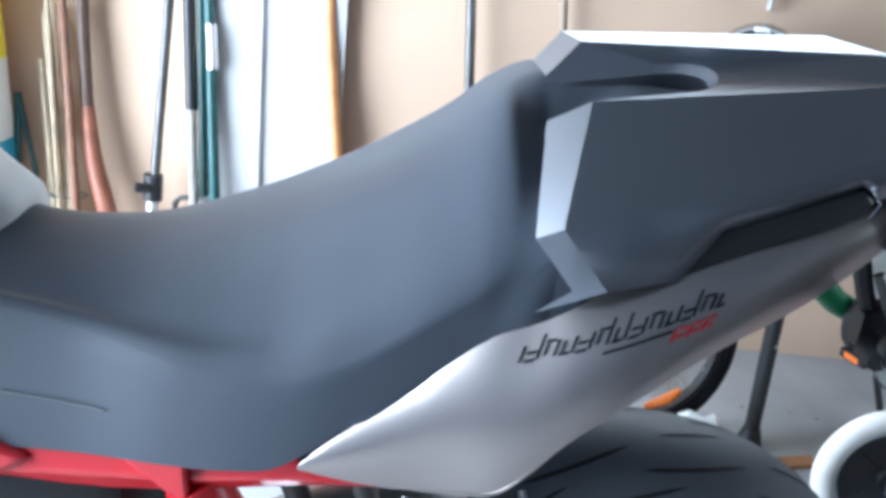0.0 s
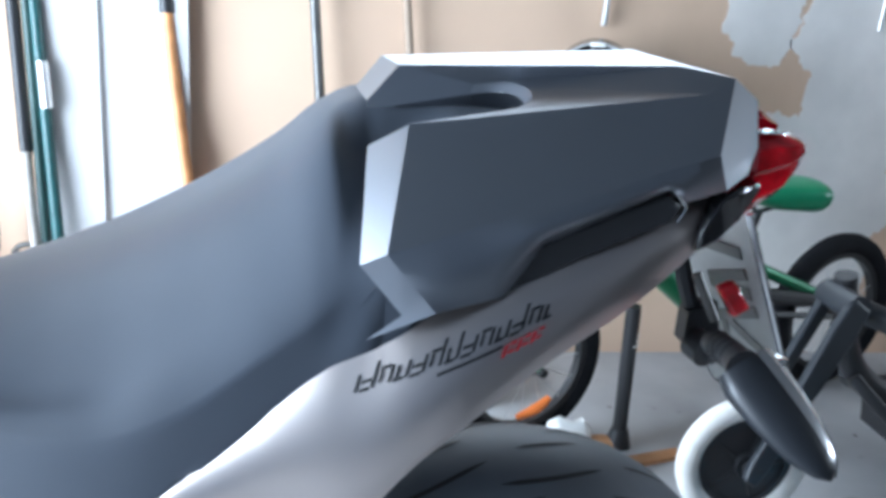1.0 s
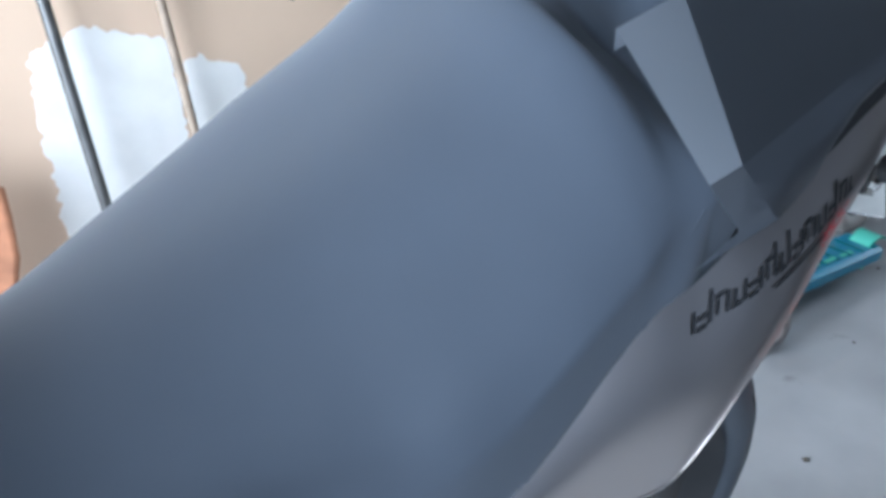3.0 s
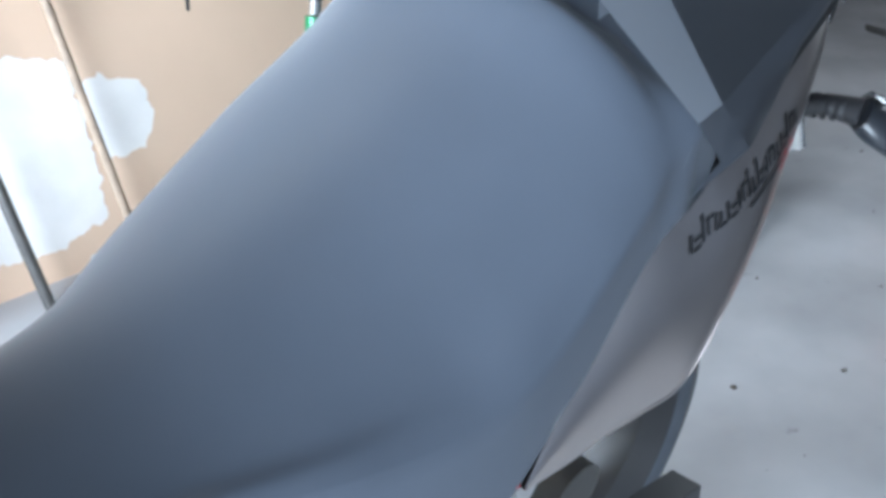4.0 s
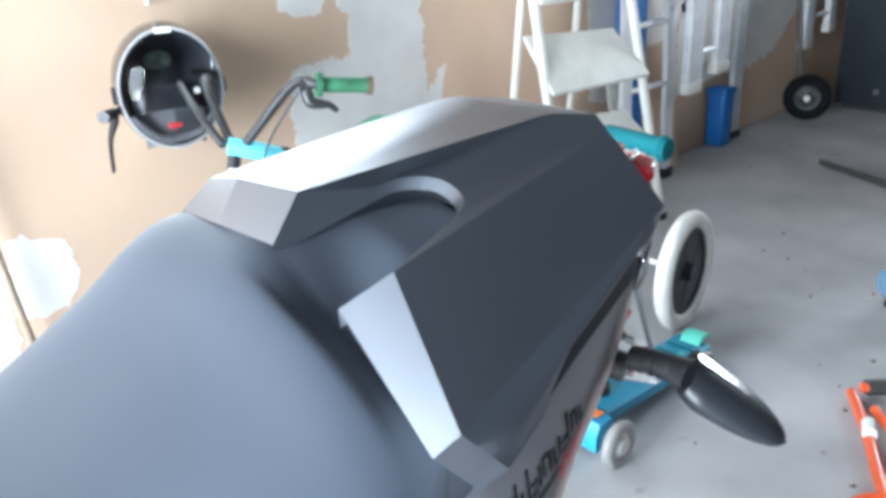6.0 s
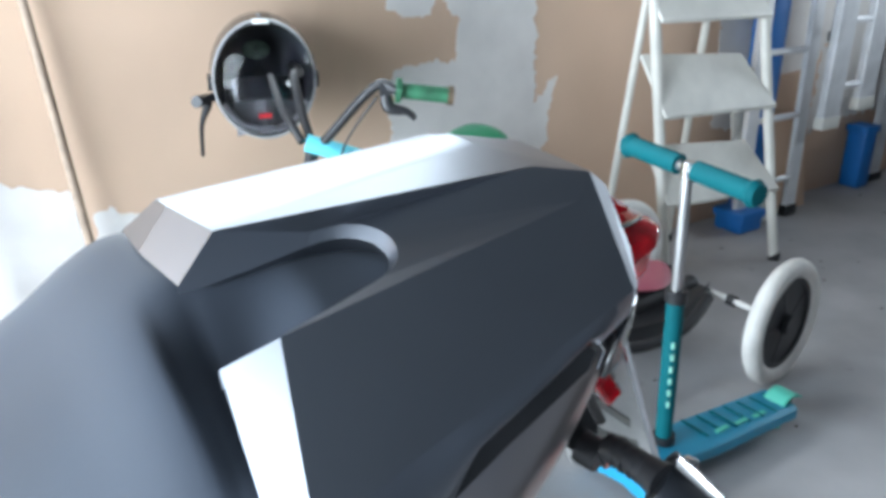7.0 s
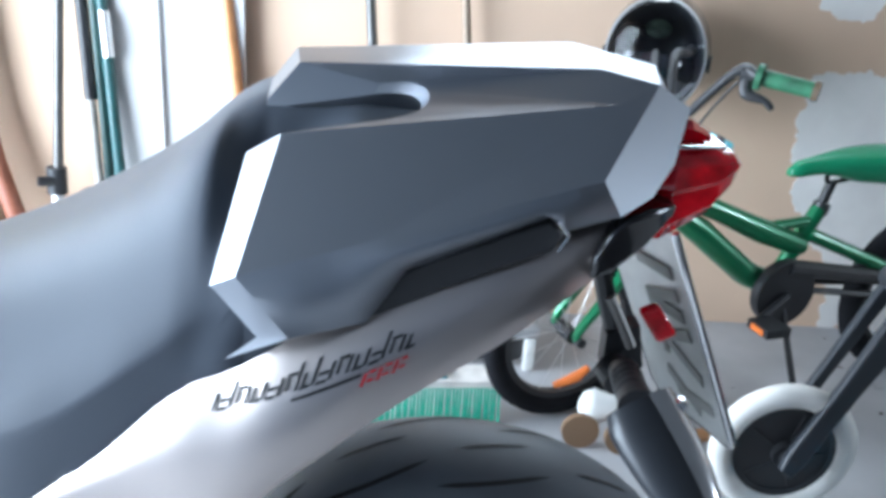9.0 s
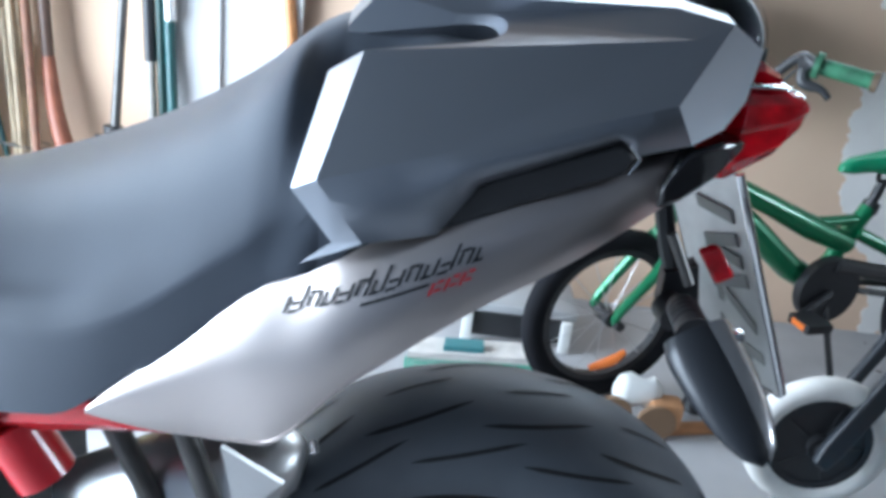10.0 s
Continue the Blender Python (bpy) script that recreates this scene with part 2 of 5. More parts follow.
seat_top = curve([-0.46, -0.36, -0.286, -0.225, -0.17, -0.114, -0.06, -0.005, 0.045, 0.095, 0.135, 0.165, 0.2, 0.32], [0.870, 0.8596, 0.8426, 0.8423, 0.8498, 0.8664, 0.8867, 0.9127, 0.9423, 0.9783, 1.0132, 1.028, 1.031, 1.030])
seat_edge = curve([-0.46, -0.3, -0.24, -0.173, -0.13, -0.086, -0.045, -0.009, 0.034, 0.084, 0.127, 0.16, 0.2, 0.32], [0.77, 0.76, 0.754, 0.757, 0.769, 0.781, 0.785, 0.790, 0.812, 0.848, 0.880, 0.915, 0.95, 0.98])
seat_half = curve([-0.46, -0.3, -0.2, -0.1, 0.0, 0.08, 0.13, 0.16, 0.19, 0.24, 0.32], [0.089, 0.090, 0.119, 0.176, 0.198, 0.190, 0.168, 0.156, 0.120, 0.09, 0.09])
seat_flare = curve([-0.46, -0.25, -0.1, 0.03, 0.1, 0.16, 0.32], [1.21, 0.98, 0.75, 0.66, 0.85, 0.95, 0.70])
seat_power = curve([-0.46, -0.25, -0.1, 0.03, 0.1, 0.16, 0.32], [2.09, 2.22, 2.52, 3.5, 3.4, 3.6, 2.6])
seat_low = curve([-0.46, -0.275, -0.193, -0.112, -0.061, -0.018, 0.013, 0.063, 0.111, 0.142, 0.17, 0.32], [0.668, 0.673, 0.683, 0.696, 0.705, 0.717, 0.740, 0.785, 0.834, 0.859, 0.876, 0.94])
seat_foot = curve([-0.46, -0.275, -0.193, -0.112, -0.061, -0.018, 0.063, 0.142, 0.17, 0.2, 0.32], [0.13, 0.147, 0.162, 0.187, 0.200, 0.207, 0.210, 0.212, 0.214, 0.205, 0.16])


near_half = curve([-0.46, -0.3, -0.2, -0.1, 0.0, 0.08, 0.13, 0.16, 0.2, 0.22, 0.32], [0.130, 0.134, 0.146, 0.182, 0.206, 0.211, 0.212, 0.214, 0.213, 0.195, 0.17])
near_edge = curve([-0.46, -0.3, -0.24, -0.2, -0.15, -0.1, -0.06, -0.02, 0.034, 0.084, 0.127, 0.16, 0.2, 0.32], [0.805, 0.802, 0.797, 0.792, 0.787, 0.783, 0.782, 0.786, 0.812, 0.850, 0.884, 0.912, 0.94, 0.96])
near_flare = curve([-0.46, -0.25, -0.1, 0.03, 0.1, 0.16, 0.32], [1.0, 1.0, 1.0, 0.95, 0.85, 0.74, 0.70])
near_power = curve([-0.46, -0.25, -0.1, 0.03, 0.1, 0.16, 0.32], [1.6, 1.6, 2.0, 2.9, 3.1, 2.9, 2.9])


def step(x, a, b):
    u = min(max((x - a) / (b - a), 0), 1)
    return u * u * (3 - 2 * u)


def seat():
    """The seat as one loft; behind its rear ridge it steps in under the cowl."""
    rings = []
    for i in range(157):
        x = -0.46 + 0.78 * i / 156
        t, c, b = seat_top(x), seat_edge(x), seat_low(x)
        g = step(x, 0.126, 0.156)
        near, e = [], near_edge(x)

        def drop(s):
            c = 0.145 + 0.007 * max(0.0, (s - 0.55) / 0.45)
            return (0.005 * step(x, c - 0.007, c + 0.007) + 0.85 * min(max(x - c, 0), 0.03) * (1 - step(x, 0.195, 0.25))) * step(s, 0.18, 0.55) * (1 - 0.7 * step(s, 0.78, 1.0))

        w, skirt = near_half(x) * (1 - 0.02 * g), seat_foot(x)
        for k in range(1, 25):
            s = 1 - (1 - k / 24) ** 1.5
            near.append((x, MID - w * s, e + (t - e) * (1 - s ** near_power(x)) ** near_flare(x) - drop(s) + 0.0065 * math.exp(-((s - 0.95) / 0.055) ** 2) * (1 - step(x, 0.0, 0.08))))
        e -= drop(1.0)
        for k in range(1, 9):
            s = k / 8
            near.append((x, MID - (w + (skirt - w) * (0.35 * math.sin(s * math.pi / 2) + 0.65 * s)), e + (b - e) * s))
        near.append((x, MID - skirt * (0.8 + 0.19 * step(x, 0.02, 0.05)), b - 0.03 * step(x, 0.02, 0.06)))
        far = []
        w, skirt = seat_half(x), max(seat_foot(x) - 0.012, seat_half(x) + 0.004)
        for k in range(1, 15):
            s = k / 14
            far.append((x, MID + w * s, c + (t - c) * (1 - s ** seat_power(x)) ** seat_flare(x)))
        for k in range(1, 6):
            s = k / 5
            far.append((x, MID + (w + (skirt - w) * s), c + (b - c) * s))
        far.append((x, MID + skirt * 0.8, b))
        rings.append(near[::-1] + [(x, MID, t)] + far)
    return loft(rings)


bike_part("seat", seat(), VINYL, "dark grey vinyl seat", angle=80)

bike_part("seat_base", slab([(0.13, 0.6355, 0.838), (0.19, 0.6355, 0.864), (0.205, 0.6345, 0.895), (0.192, 0.6345, 0.918), (0.172, 0.6355, 0.914), (0.152, 0.6360, 0.884)], (0, 0.03, 0)), VINYL, "seat base tucked under the cowl")

# the seat cowl, from its corner points on the near side
K = dict(
    tf=(0.198, 0.694, 1.024), tf2=(0.169, 0.716, 1.002), kn=(0.161, 0.627, 0.935), kn2=(0.179, 0.621, 0.945),
    ft=(0.192, 0.624, 0.899), ft2=(0.168, 0.632, 0.876), bt=(0.215, 0.615, 0.904),
    inn=(0.172, 0.787, 1.027), h=(0.198, 0.789, 1.058), merge=(0.430, 0.752, 1.074), cre=(0.440, 0.712, 1.056),
    rear=(0.472, 0.734, 1.068), capb=(0.417, 0.632, 1.022), capc=(0.436, 0.650, 0.992), capd=(0.501, 0.744, 1.050), cape=(0.480, 0.694, 1.018), capf=(0.460, 0.666, 1.002),
    rca=(0.266, 0.628, 0.912), rcb=(0.292, 0.630, 0.952), rcc=(0.386, 0.640, 0.992), rce=(0.398, 0.642, 0.982),
    mf=(0.166, MID, 1.031), mh=(0.188, MID, 1.060), mt=(0.423, MID - 0.034, 1.078), mtm=(0.423, MID, 1.079), me=(0.497, MID, 1.064), mc=(0.517, MID, 1.034))


def cowl():
    bm = bmesh.new()
    V = {k: bm.verts.new(p) for k, p in K.items()}

    def face(*names):
        bm.faces.new([V[n] if isinstance(n, str) else n for n in names])

    # the U-shaped cut between the hump and the side crest
    arc = [(0.262, 0.783, 1.046), (0.280, 0.778, 1.049), (0.294, 0.766, 1.050), (0.301, 0.750, 1.048), (0.300, 0.733, 1.043), (0.290, 0.719, 1.039), (0.272, 0.711, 1.035)]
    fine = []
    for i in range(len(arc) - 1):
        p0, p1, p2, p3 = (Vector(arc[min(max(j, 0), len(arc) - 1)]) for j in (i - 1, i, i + 1, i + 2))
        for k in range(3):
            q = k / 3
            fine.append(0.5 * (2 * p1 + (p2 - p0) * q + (2 * p0 - 5 * p1 + 4 * p2 - p3) * q * q + (3 * p1 - p0 - 3 * p2 + p3) * q ** 3))
    fine.append(Vector(arc[-1]))
    u = [bm.verts.new(p) for p in fine]
    rim = [V["inn"]] + u + [V["tf"], V["tf2"]]
    rows = [rim]
    for k1, d1 in ((0.006, 0.008), (-0.010, 0.022)):
        row = []
        for i, v in enumerate(rim):
            inner = Vector((0.235, 0.748, v.co.z)) - v.co
            row.append(bm.verts.new(v.co + inner.normalized() * (k1 if 0 < i < 20 else 0.0) - Vector((0, 0, d1 if i < 20 else min(d1, 0.014)))))
        rows.append(row)
    for p, q in zip(rows, rows[1:]):
        for i in range(len(rim) - 1):
            bm.faces.new((p[i], p[i + 1], q[i + 1], q[i]))
    face("inn", "mf", "mh", "h")
    face("h", "mh", "mtm", "mt")
    face("h", "mt", "merge")
    face("inn", "h", u[0])
    face("h", "merge", u[0])
    for i in range(len(u) - 1):
        if i < 8:
            bm.faces.new((u[i], V["merge"], u[i + 1]))
        else:
            bm.faces.new((u[i], V["cre"], u[i + 1]))
    face(u[8], "merge", "cre")
    face(u[-1], "cre", "tf")
    face("mt", "mtm", "me")
    face("merge", "mt", "me", "rear")
    face("merge", "rear", "cre")
    face("tf2", "tf", "kn2", "kn")
    face("ft", "bt", "ft2")
    # the flank as one gently crowned sheet between its upper edge and the stepped lower one
    low = [Vector(K[n]) for n in ("bt", "rca", "rcb", "rcc", "rce", "capc")]
    at = [0.0, 0.24, 0.40, 0.80, 0.88, 1.0]
    us = sorted(set(at + [k / 14 for k in range(15)]))
    grid = []
    for q in us:
        j = max(i for i in range(5) if at[i] <= q + 1e-9)
        p0 = low[j].lerp(low[j + 1], (q - at[j]) / (at[j + 1] - at[j]))
        p1 = Vector(K["kn2"]).lerp(Vector(K["capb"]), q)
        crown = 0.0095 * math.sin(math.pi * q) ** 0.5 if 0 < q < 1 else 0.0
        col = [bm.verts.new(p1.lerp(p0, k / 9) - Vector((0, crown * math.sin(math.pi * k / 9), 0))) for k in range(1, 9)]
        top = V["kn2"] if q == 0 else V["capb"] if q == 1 else bm.verts.new(p1)
        foot = next((V[n] for n, a in zip(("bt", "rca", "rcb", "rcc", "rce", "capc"), at) if abs(a - q) < 1e-9), None) or bm.verts.new(p0)
        grid.append([top] + col + [foot])
    for p, q in zip(grid, grid[1:]):
        for k in range(9):
            bm.faces.new((p[k], p[k + 1], q[k + 1], q[k]))
    face("tf", "cre", "rear", *[c[0] for c in reversed(grid)])
    face("kn", *grid[0], "ft")
    face("rear", "capd", "cape", "capf", *reversed(grid[-1]))
    bm.faces.ensure_lookup_table()
    # the rear cap takes the second material, its shade put into the colour
    bm.faces[-1].material_index = 1
    face("rear", "me", "mc", "capd")
    bm = mirrored(bm)
    # the far flank lies closer under the hump, whose top falls off a little to that side
    for v in bm.verts:
        d = v.co.y - MID
        if 0 < d <= 0.07 and v.co.z > 1.04:
            v.co.z -= 0.19 * d
        elif d > 0.07:
            v.co.y, v.co.z = MID + 0.058 + (d - 0.07) * 0.2, v.co.z - 0.30 * (d - 0.07) - 0.03
    return bm


cowl_ob = bike_part("seat_cowl", cowl(), SILVER_SHADED, "satin silver single-seat cowl, coloured darker for its dark reflections", angle=16)
# same paint as the flank, darkened to shade the rear cap
cowl_ob.data.materials.append(mat("shaded_cap_paint", (0.20, 0.212, 0.235), 0.46, 1.0, 0.03, 3, 0.02, 1500))
bevel(cowl_ob, 0.0038, 3, 16).modifiers["bevel"].harden_normals = True

tail_low = curve([0.0, 0.02, 0.07, 0.125, 0.16, 0.178, 0.2, 0.243, 0.305, 0.365, 0.421, 0.47], [0.720, 0.716, 0.711, 0.718, 0.730, 0.750, 0.778, 0.816, 0.860, 0.896, 0.934, 0.965])
tail_up = curve([0.0, 0.013, 0.063, 0.111, 0.142, 0.17, 0.22, 0.30, 0.38, 0.47], [0.724, 0.737, 0.783, 0.831, 0.853, 0.866, 0.898, 0.938, 0.970, 0.986])
tail_out = curve([0.0, 0.1, 0.2, 0.3, 0.4, 0.47], [0.636, 0.627, 0.617, 0.625, 0.649, 0.684])


def tail_inset(s, x):
    return 0.045 * (s - 0.55) ** 2 if s < 0.55 else (0.014 + 0.011 * min(max((x - 0.20) / 0.06, 0), 1)) * ((s - 0.55) / 0.45) ** 2


tail_flare = curve([0.0, 0.08, 0.17, 0.22, 0.3, 0.4, 0.47], [0.0, 0.006, 0.020, 0.021, 0.010, 0.003, 0.0])


def tail_panel():
    rings = []
    for i in range(60):
        x = 0.446 * (i / 59) ** 1.1
        lo, up, y = tail_low(x), max(tail_up(x), tail_low(x) + 0.004), tail_out(x)
        row = []
        for k in range(13):
            s = k / 12
            bulge = min(1.0, (up - lo) / 0.1) * tail_inset(s, x)
            row.append((x, y + bulge - tail_flare(x) * (1 - s), lo + (up - lo) * s))
        rings.append([(x, y + 0.06, lo + 0.03), (x, y + 0.012 - tail_flare(x), lo + 0.004)] + row)
    return loft(rings)


for side in (0, 1):
    bm = tail_panel()
    if side:
        for v in bm.verts:
            v.co.y = 2 * MID - v.co.y
    bike_part("side_panel", bm, SILVER_LIT, "silver tail side panel, coloured warm and light for its floor reflections", angle=60)


def cowl_base():
    rings = []
    for x, w, z0, z1 in ((0.20, 0.150, 0.87, 0.955), (0.24, 0.170, 0.89, 0.975), (0.40, 0.175, 0.93, 1.008), (0.47, 0.13, 0.955, 1.02)):
        rings.append([(x, MID - w, z0), (x, MID - w * 0.95, z0 + 0.6 * (z1 - z0)), (x, MID - w * 0.75, z1), (x, MID + w * 0.4, z1), (x, MID + w * 0.5, z0), (x, MID, z0)])
    return loft(rings, closed=True, cap=True)


bevel(bike_part("cowl_base", cowl_base(), BLACK, "dark grey base under the cowl", angle=40), 0.012, 3)


def grab_recess():
    out = [(0.258, 0.906), (0.275, 0.925), (0.290, 0.949), (0.305, 0.957), (0.386, 0.990), (0.397, 0.981), (0.390, 0.968), (0.32, 0.938)]
    return slab([(x, 0.632 + 0.05 * max(0, x - 0.26), z) for x, z in out], (0.0, 0.02, 0.0))


bevel(bike_part("grab_recess", grab_recess(), BLACK, "black grab recess under the cowl"), 0.002)
bike_part("recess_clip", tube([(0.391, 0.6355, 0.991), (0.3995, 0.637, 0.981), (0.393, 0.6355, 0.970)], 0.0011, 8), CHROME, "small bright clip")

# tail light: two red lobes, and a chrome rib as the highlight between them
light = bike_part("tail_light", loft([[(x, MID + k * w0, zl + q * (zu - zl)) for k, q in ((-0.90, 0.0), (-0.985, 0.22), (-1.0, 0.56), (-1.03, 0.62), (-1.02, 0.86), (-0.93, 1.0), (0.30, 1.0), (0.36, 0.5), (0.34, 0.0))] for x, w0, zl, zu in ((0.44, 0.126, 0.940, 1.017), (0.485, 0.153, 0.948, 1.021), (0.518, 0.149, 0.970, 1.021), (0.533, 0.140, 0.988, 1.019), (0.541, 0.127, 1.001, 1.012))], closed=True, cap=True), LENS, "glossy red tail light")
bevel(light, 0.006, 3)


def light_part(name, bm, material, label):
    ob = bike_part(name, bm, material, label)
    ob.parent, ob.matrix_parent_inverse = light, Matrix()
    return ob


bevel(light_part("upper_lens", loft([[(x, MID + k * w, z) for k, z in ((-1, zl), (-1.01, 0.4 * zl + 0.6 * zu), (-0.94, zu), (-0.3, zu - 0.02), (-0.25, zl - 0.004))] for x, w, zl, zu in ((0.45, 0.104, 1.020, 1.037), (0.480, 0.116, 1.022, 1.0405), (0.502, 0.124, 1.024, 1.0385), (0.517, 0.121, 1.023, 1.030))], closed=True, cap=True), LENS, "smaller red upper lens"), 0.004, 3)
light_part("bright_rib", tube([(0.462, MID - 0.134, 1.0200), (0.486, MID - 0.144, 1.0228), (0.512, MID - 0.138, 1.0228), (0.526, MID - 0.128, 1.0212)], 0.0021, 10, smooth_steps=4), CHROME, "chrome rib standing in for the highlight on the ledge between the lenses")


def under_cap():
    rings = []
    for x, y, z0, z1 in ((0.422, 0.655, 0.940, 0.958), (0.438, 0.657, 0.947, 0.987), (0.462, 0.670, 0.962, 0.992), (0.486, 0.690, 0.983, 0.991)):
        rings.append([(x, y, z0), (x, y - 0.004, z1), (x, 2 * MID - y, z1), (x, 2 * MID - y, z0)])
    return loft(rings, closed=True, cap=True)


bevel(bike_part("under_cap", under_cap(), GLOSS, "black plastic piece under the tail light"), 0.004, 3)
bike_part("under_tray", loft([[(x, MID - w, z), (x, MID - w, z + 0.05), (x, MID + w, z + 0.05), (x, MID + w, z)] for x, w, z in ((-0.02, 0.17, 0.70), (0.16, 0.17, 0.745), (0.24, 0.16, 0.825), (0.42, 0.14, 0.945))], closed=True, cap=True), DARK, "black underside of the tail")

# number plate, its bare metal back towards the seat
NB, NT, FB = Vector((0.579, 0.704, 0.761)), Vector((0.493, 0.704, 0.958)), Vector((0.536, 0.800, 0.760))
PN = (NT - NB).cross(FB - NB).normalized()


def on_plate(u, v, lift=0.0):
    return NB + (NT - NB) * u + (FB - NB) * v + PN * lift


PLATE = mat("bare_plate_metal", (0.58, 0.58, 0.56), 0.36, 0.7, 0.15, 25, 0.1, 200)
PLATE_DARK = mat("embossed_plate_back", (0.24, 0.24, 0.225), 0.45, 0.5, 0.15, 25)
plate = bike_part("number_plate", slab([on_plate(u, v) for u, v in ((0, 0.03), (0.03, 0), (1, 0), (1, 1), (0.05, 1), (0, 0.92))], PN * 0.0025), PLATE, "grey metal number plate seen from behind")
bevel(plate, 0.001)
sgn = 1 if PN.x < 0 else -1


def plate_bar(pts, w=0.028):
    """One embossed bar through plate places."""
    bm = bmesh.new()
    for a, b in zip(pts, pts[1:]):
        a, b = Vector(a), Vector(b)
        d = (b - a).normalized()
        n = Vector((-d.y, d.x)) * w
        quad = [a + n, a - n, b - n, b + n]
        top = [bm.verts.new(on_plate(p.x, p.y, sgn * 0.0045)) for p in quad]
        low = [bm.verts.new(on_plate(p.x, p.y, -sgn * 0.0005)) for p in quad]
        bm.faces.new(top)
        for k in range(4):
            bm.faces.new((top[k], top[(k + 1) % 4], low[(k + 1) % 4], low[k]))
    return bm


for pts in (((0.16, 0.12), (0.16, 0.55)), ((0.10, 0.30), (0.24, 0.62)), ((0.30, 0.14), (0.42, 0.5)), ((0.34, 0.55), (0.44, 0.55)), ((0.52, 0.14), (0.42, 0.62)), ((0.60, 0.16), (0.60, 0.6)), ((0.70, 0.16), (0.62, 0.6)), ((0.80, 0.16), (0.80, 0.6))):
    ob = part("embossed_bar", plate_bar(pts), PLATE_DARK, plate)
part("edge_trim", tube([on_plate(0.02, 0.0), on_plate(1.0, 0.0)], 0.0035, 8), CHROME, plate, "bright edge trim")
part("bottom_trim", tube([on_plate(0.0, 0.03), on_plate(0.0, 0.9), on_plate(0.1, 1.0), on_plate(1.0, 1.0)], 0.003, 8), CHROME, plate, "bright edge trim")

reflector = bevel(bike_part("reflector", slab([(0.474, 0.696, 0.891), (0.489, 0.696, 0.898), (0.508, 0.696, 0.873), (0.493, 0.696, 0.864)], (0, 0.012, 0)), LENS, "square red side reflector"), 0.003, 2)
plate_bracket = bike_part("plate_bracket", tube([(0.425, 0.72, 0.93), (0.44, 0.715, 0.88), (0.46, 0.70, 0.83)], 0.008, 8, smooth_steps=4), BLACK, "black plate bracket")
bracket_strut = bike_part("bracket_strut", tube([(0.446, 0.688, 0.908), (0.467, 0.682, 0.868)], 0.0045, 10), STEEL, "dark steel bracket strut")


def indicator_body():
    a, b = Vector((0.447, 0.608, 0.861)), Vector((0.492, 0.536, 0.803))
    d = (b - a).normalized()
    side = Vector((1, 0.3, 0.12)).normalized()
    side = (side - d * side.dot(d)).normalized()
    up = d.cross(side)
    rings = []
    for k in range(15):
        s = k / 14
        r = 0.0285 * (1 - max(0, (s - 0.1) / 0.9) ** 2.2) ** 0.6 * min(1, 0.82 + s * 1.5) + 0.0015
        c = a + (b - a) * s
        rings.append([c + side * (0.95 * r * math.cos(t)) + up * (0.56 * r * math.sin(t)) for t in [2 * math.pi * j / 20 for j in range(20)]])
    return loft(rings, closed=True, cap=True), side, up, a, b


ind_bm, ind_side, ind_up, ind_a, ind_b = indicator_body()
SATIN_BLACK = mat("satin_black_plastic", (0.018, 0.020, 0.024), 0.34, 0, 0.1, 8, 0.05, 600)
indicator = bike_part("indicator", ind_bm, SATIN_BLACK, "black teardrop indicator on a short stalk", angle=60)


def ind_part(name, bm, material, label):
    return part(name, bm, material, indicator, label)


SMOKE = mat("smoked_clear_lens", (0.42, 0.42, 0.43), 0.2, 0.6, 0.1, 30, 0.2, 150, 1.0)
lens_rings = []
for k in range(13):
    s = k / 12
    r = 0.0272 * (1 - max(0, (s - 0.1) / 0.9) ** 2.2) ** 0.6 + 0.001
    c = ind_a + (ind_b - ind_a) * s + ind_side * 0.005
    lens_rings.append([c + ind_side * (0.95 * r * math.cos(t)) + ind_up * (0.60 * r * math.sin(t)) for t in [math.pi * (j / 8 - 0.5) for j in range(9)]])
ind_part("indicator_lens", loft(lens_rings), SMOKE, "smoked clear lens")
ind_part("stalk", tube([(0.452, 0.662, 0.856), (0.450, 0.640, 0.861), (0.449, 0.606, 0.860)], [0.012, 0.010, 0.015], 14, smooth_steps=4), BLACK, "ribbed rubber stalk")
for k in range(4):
    c = Vector((0.451, 0.654, 0.858)).lerp(Vector((0.4485, 0.626, 0.861)), k / 3)
    ind_part("rib", tube([c, c + Vector((0.0004, -0.0035, 0.0))], 0.0125, 14), BLACK, "rubber rib")
ind_part("clip", box(0.474, 0.483, 0.600, 0.612, 0.862, 0.869, 0.002), CHROME, "bright clip")
boss = bike_part("bracket_boss", tube([(0.44, 0.69, 0.845), (0.445, 0.672, 0.842)], 0.014, 16), BLACK, "black bracket boss")
part("bolt", tube([(0.4455, 0.671, 0.842), (0.447, 0.664, 0.841)], 0.007, 6), CHROME, boss, "bright bolt")
bracket_plate = bike_part("bracket_plate", slab([(0.436, 0.70, 0.868), (0.462, 0.70, 0.878), (0.470, 0.70, 0.84), (0.448, 0.70, 0.828), (0.436, 0.70, 0.838)], (0, 0.02, 0)), BLACK, "black indicator bracket")

for ob in (plate, reflector, bracket_strut):
    ob.location = (0.006, 0.018, -0.002)
indicator.location = (0.013, 0.018, -0.002)
for ob in (plate_bracket, boss, bracket_plate):
    ob.location = (0.021, 0.018, -0.002)
light.location = (0.0, 0.008, 0.004)

# lettering on the side panel, drawn as plain slanted strokes
DECAL = mat("black_decal", (0.012, 0.012, 0.013), 0.35)
DECAL_RED = mat("red_decal", (0.65, 0.015, 0.03), 0.35)


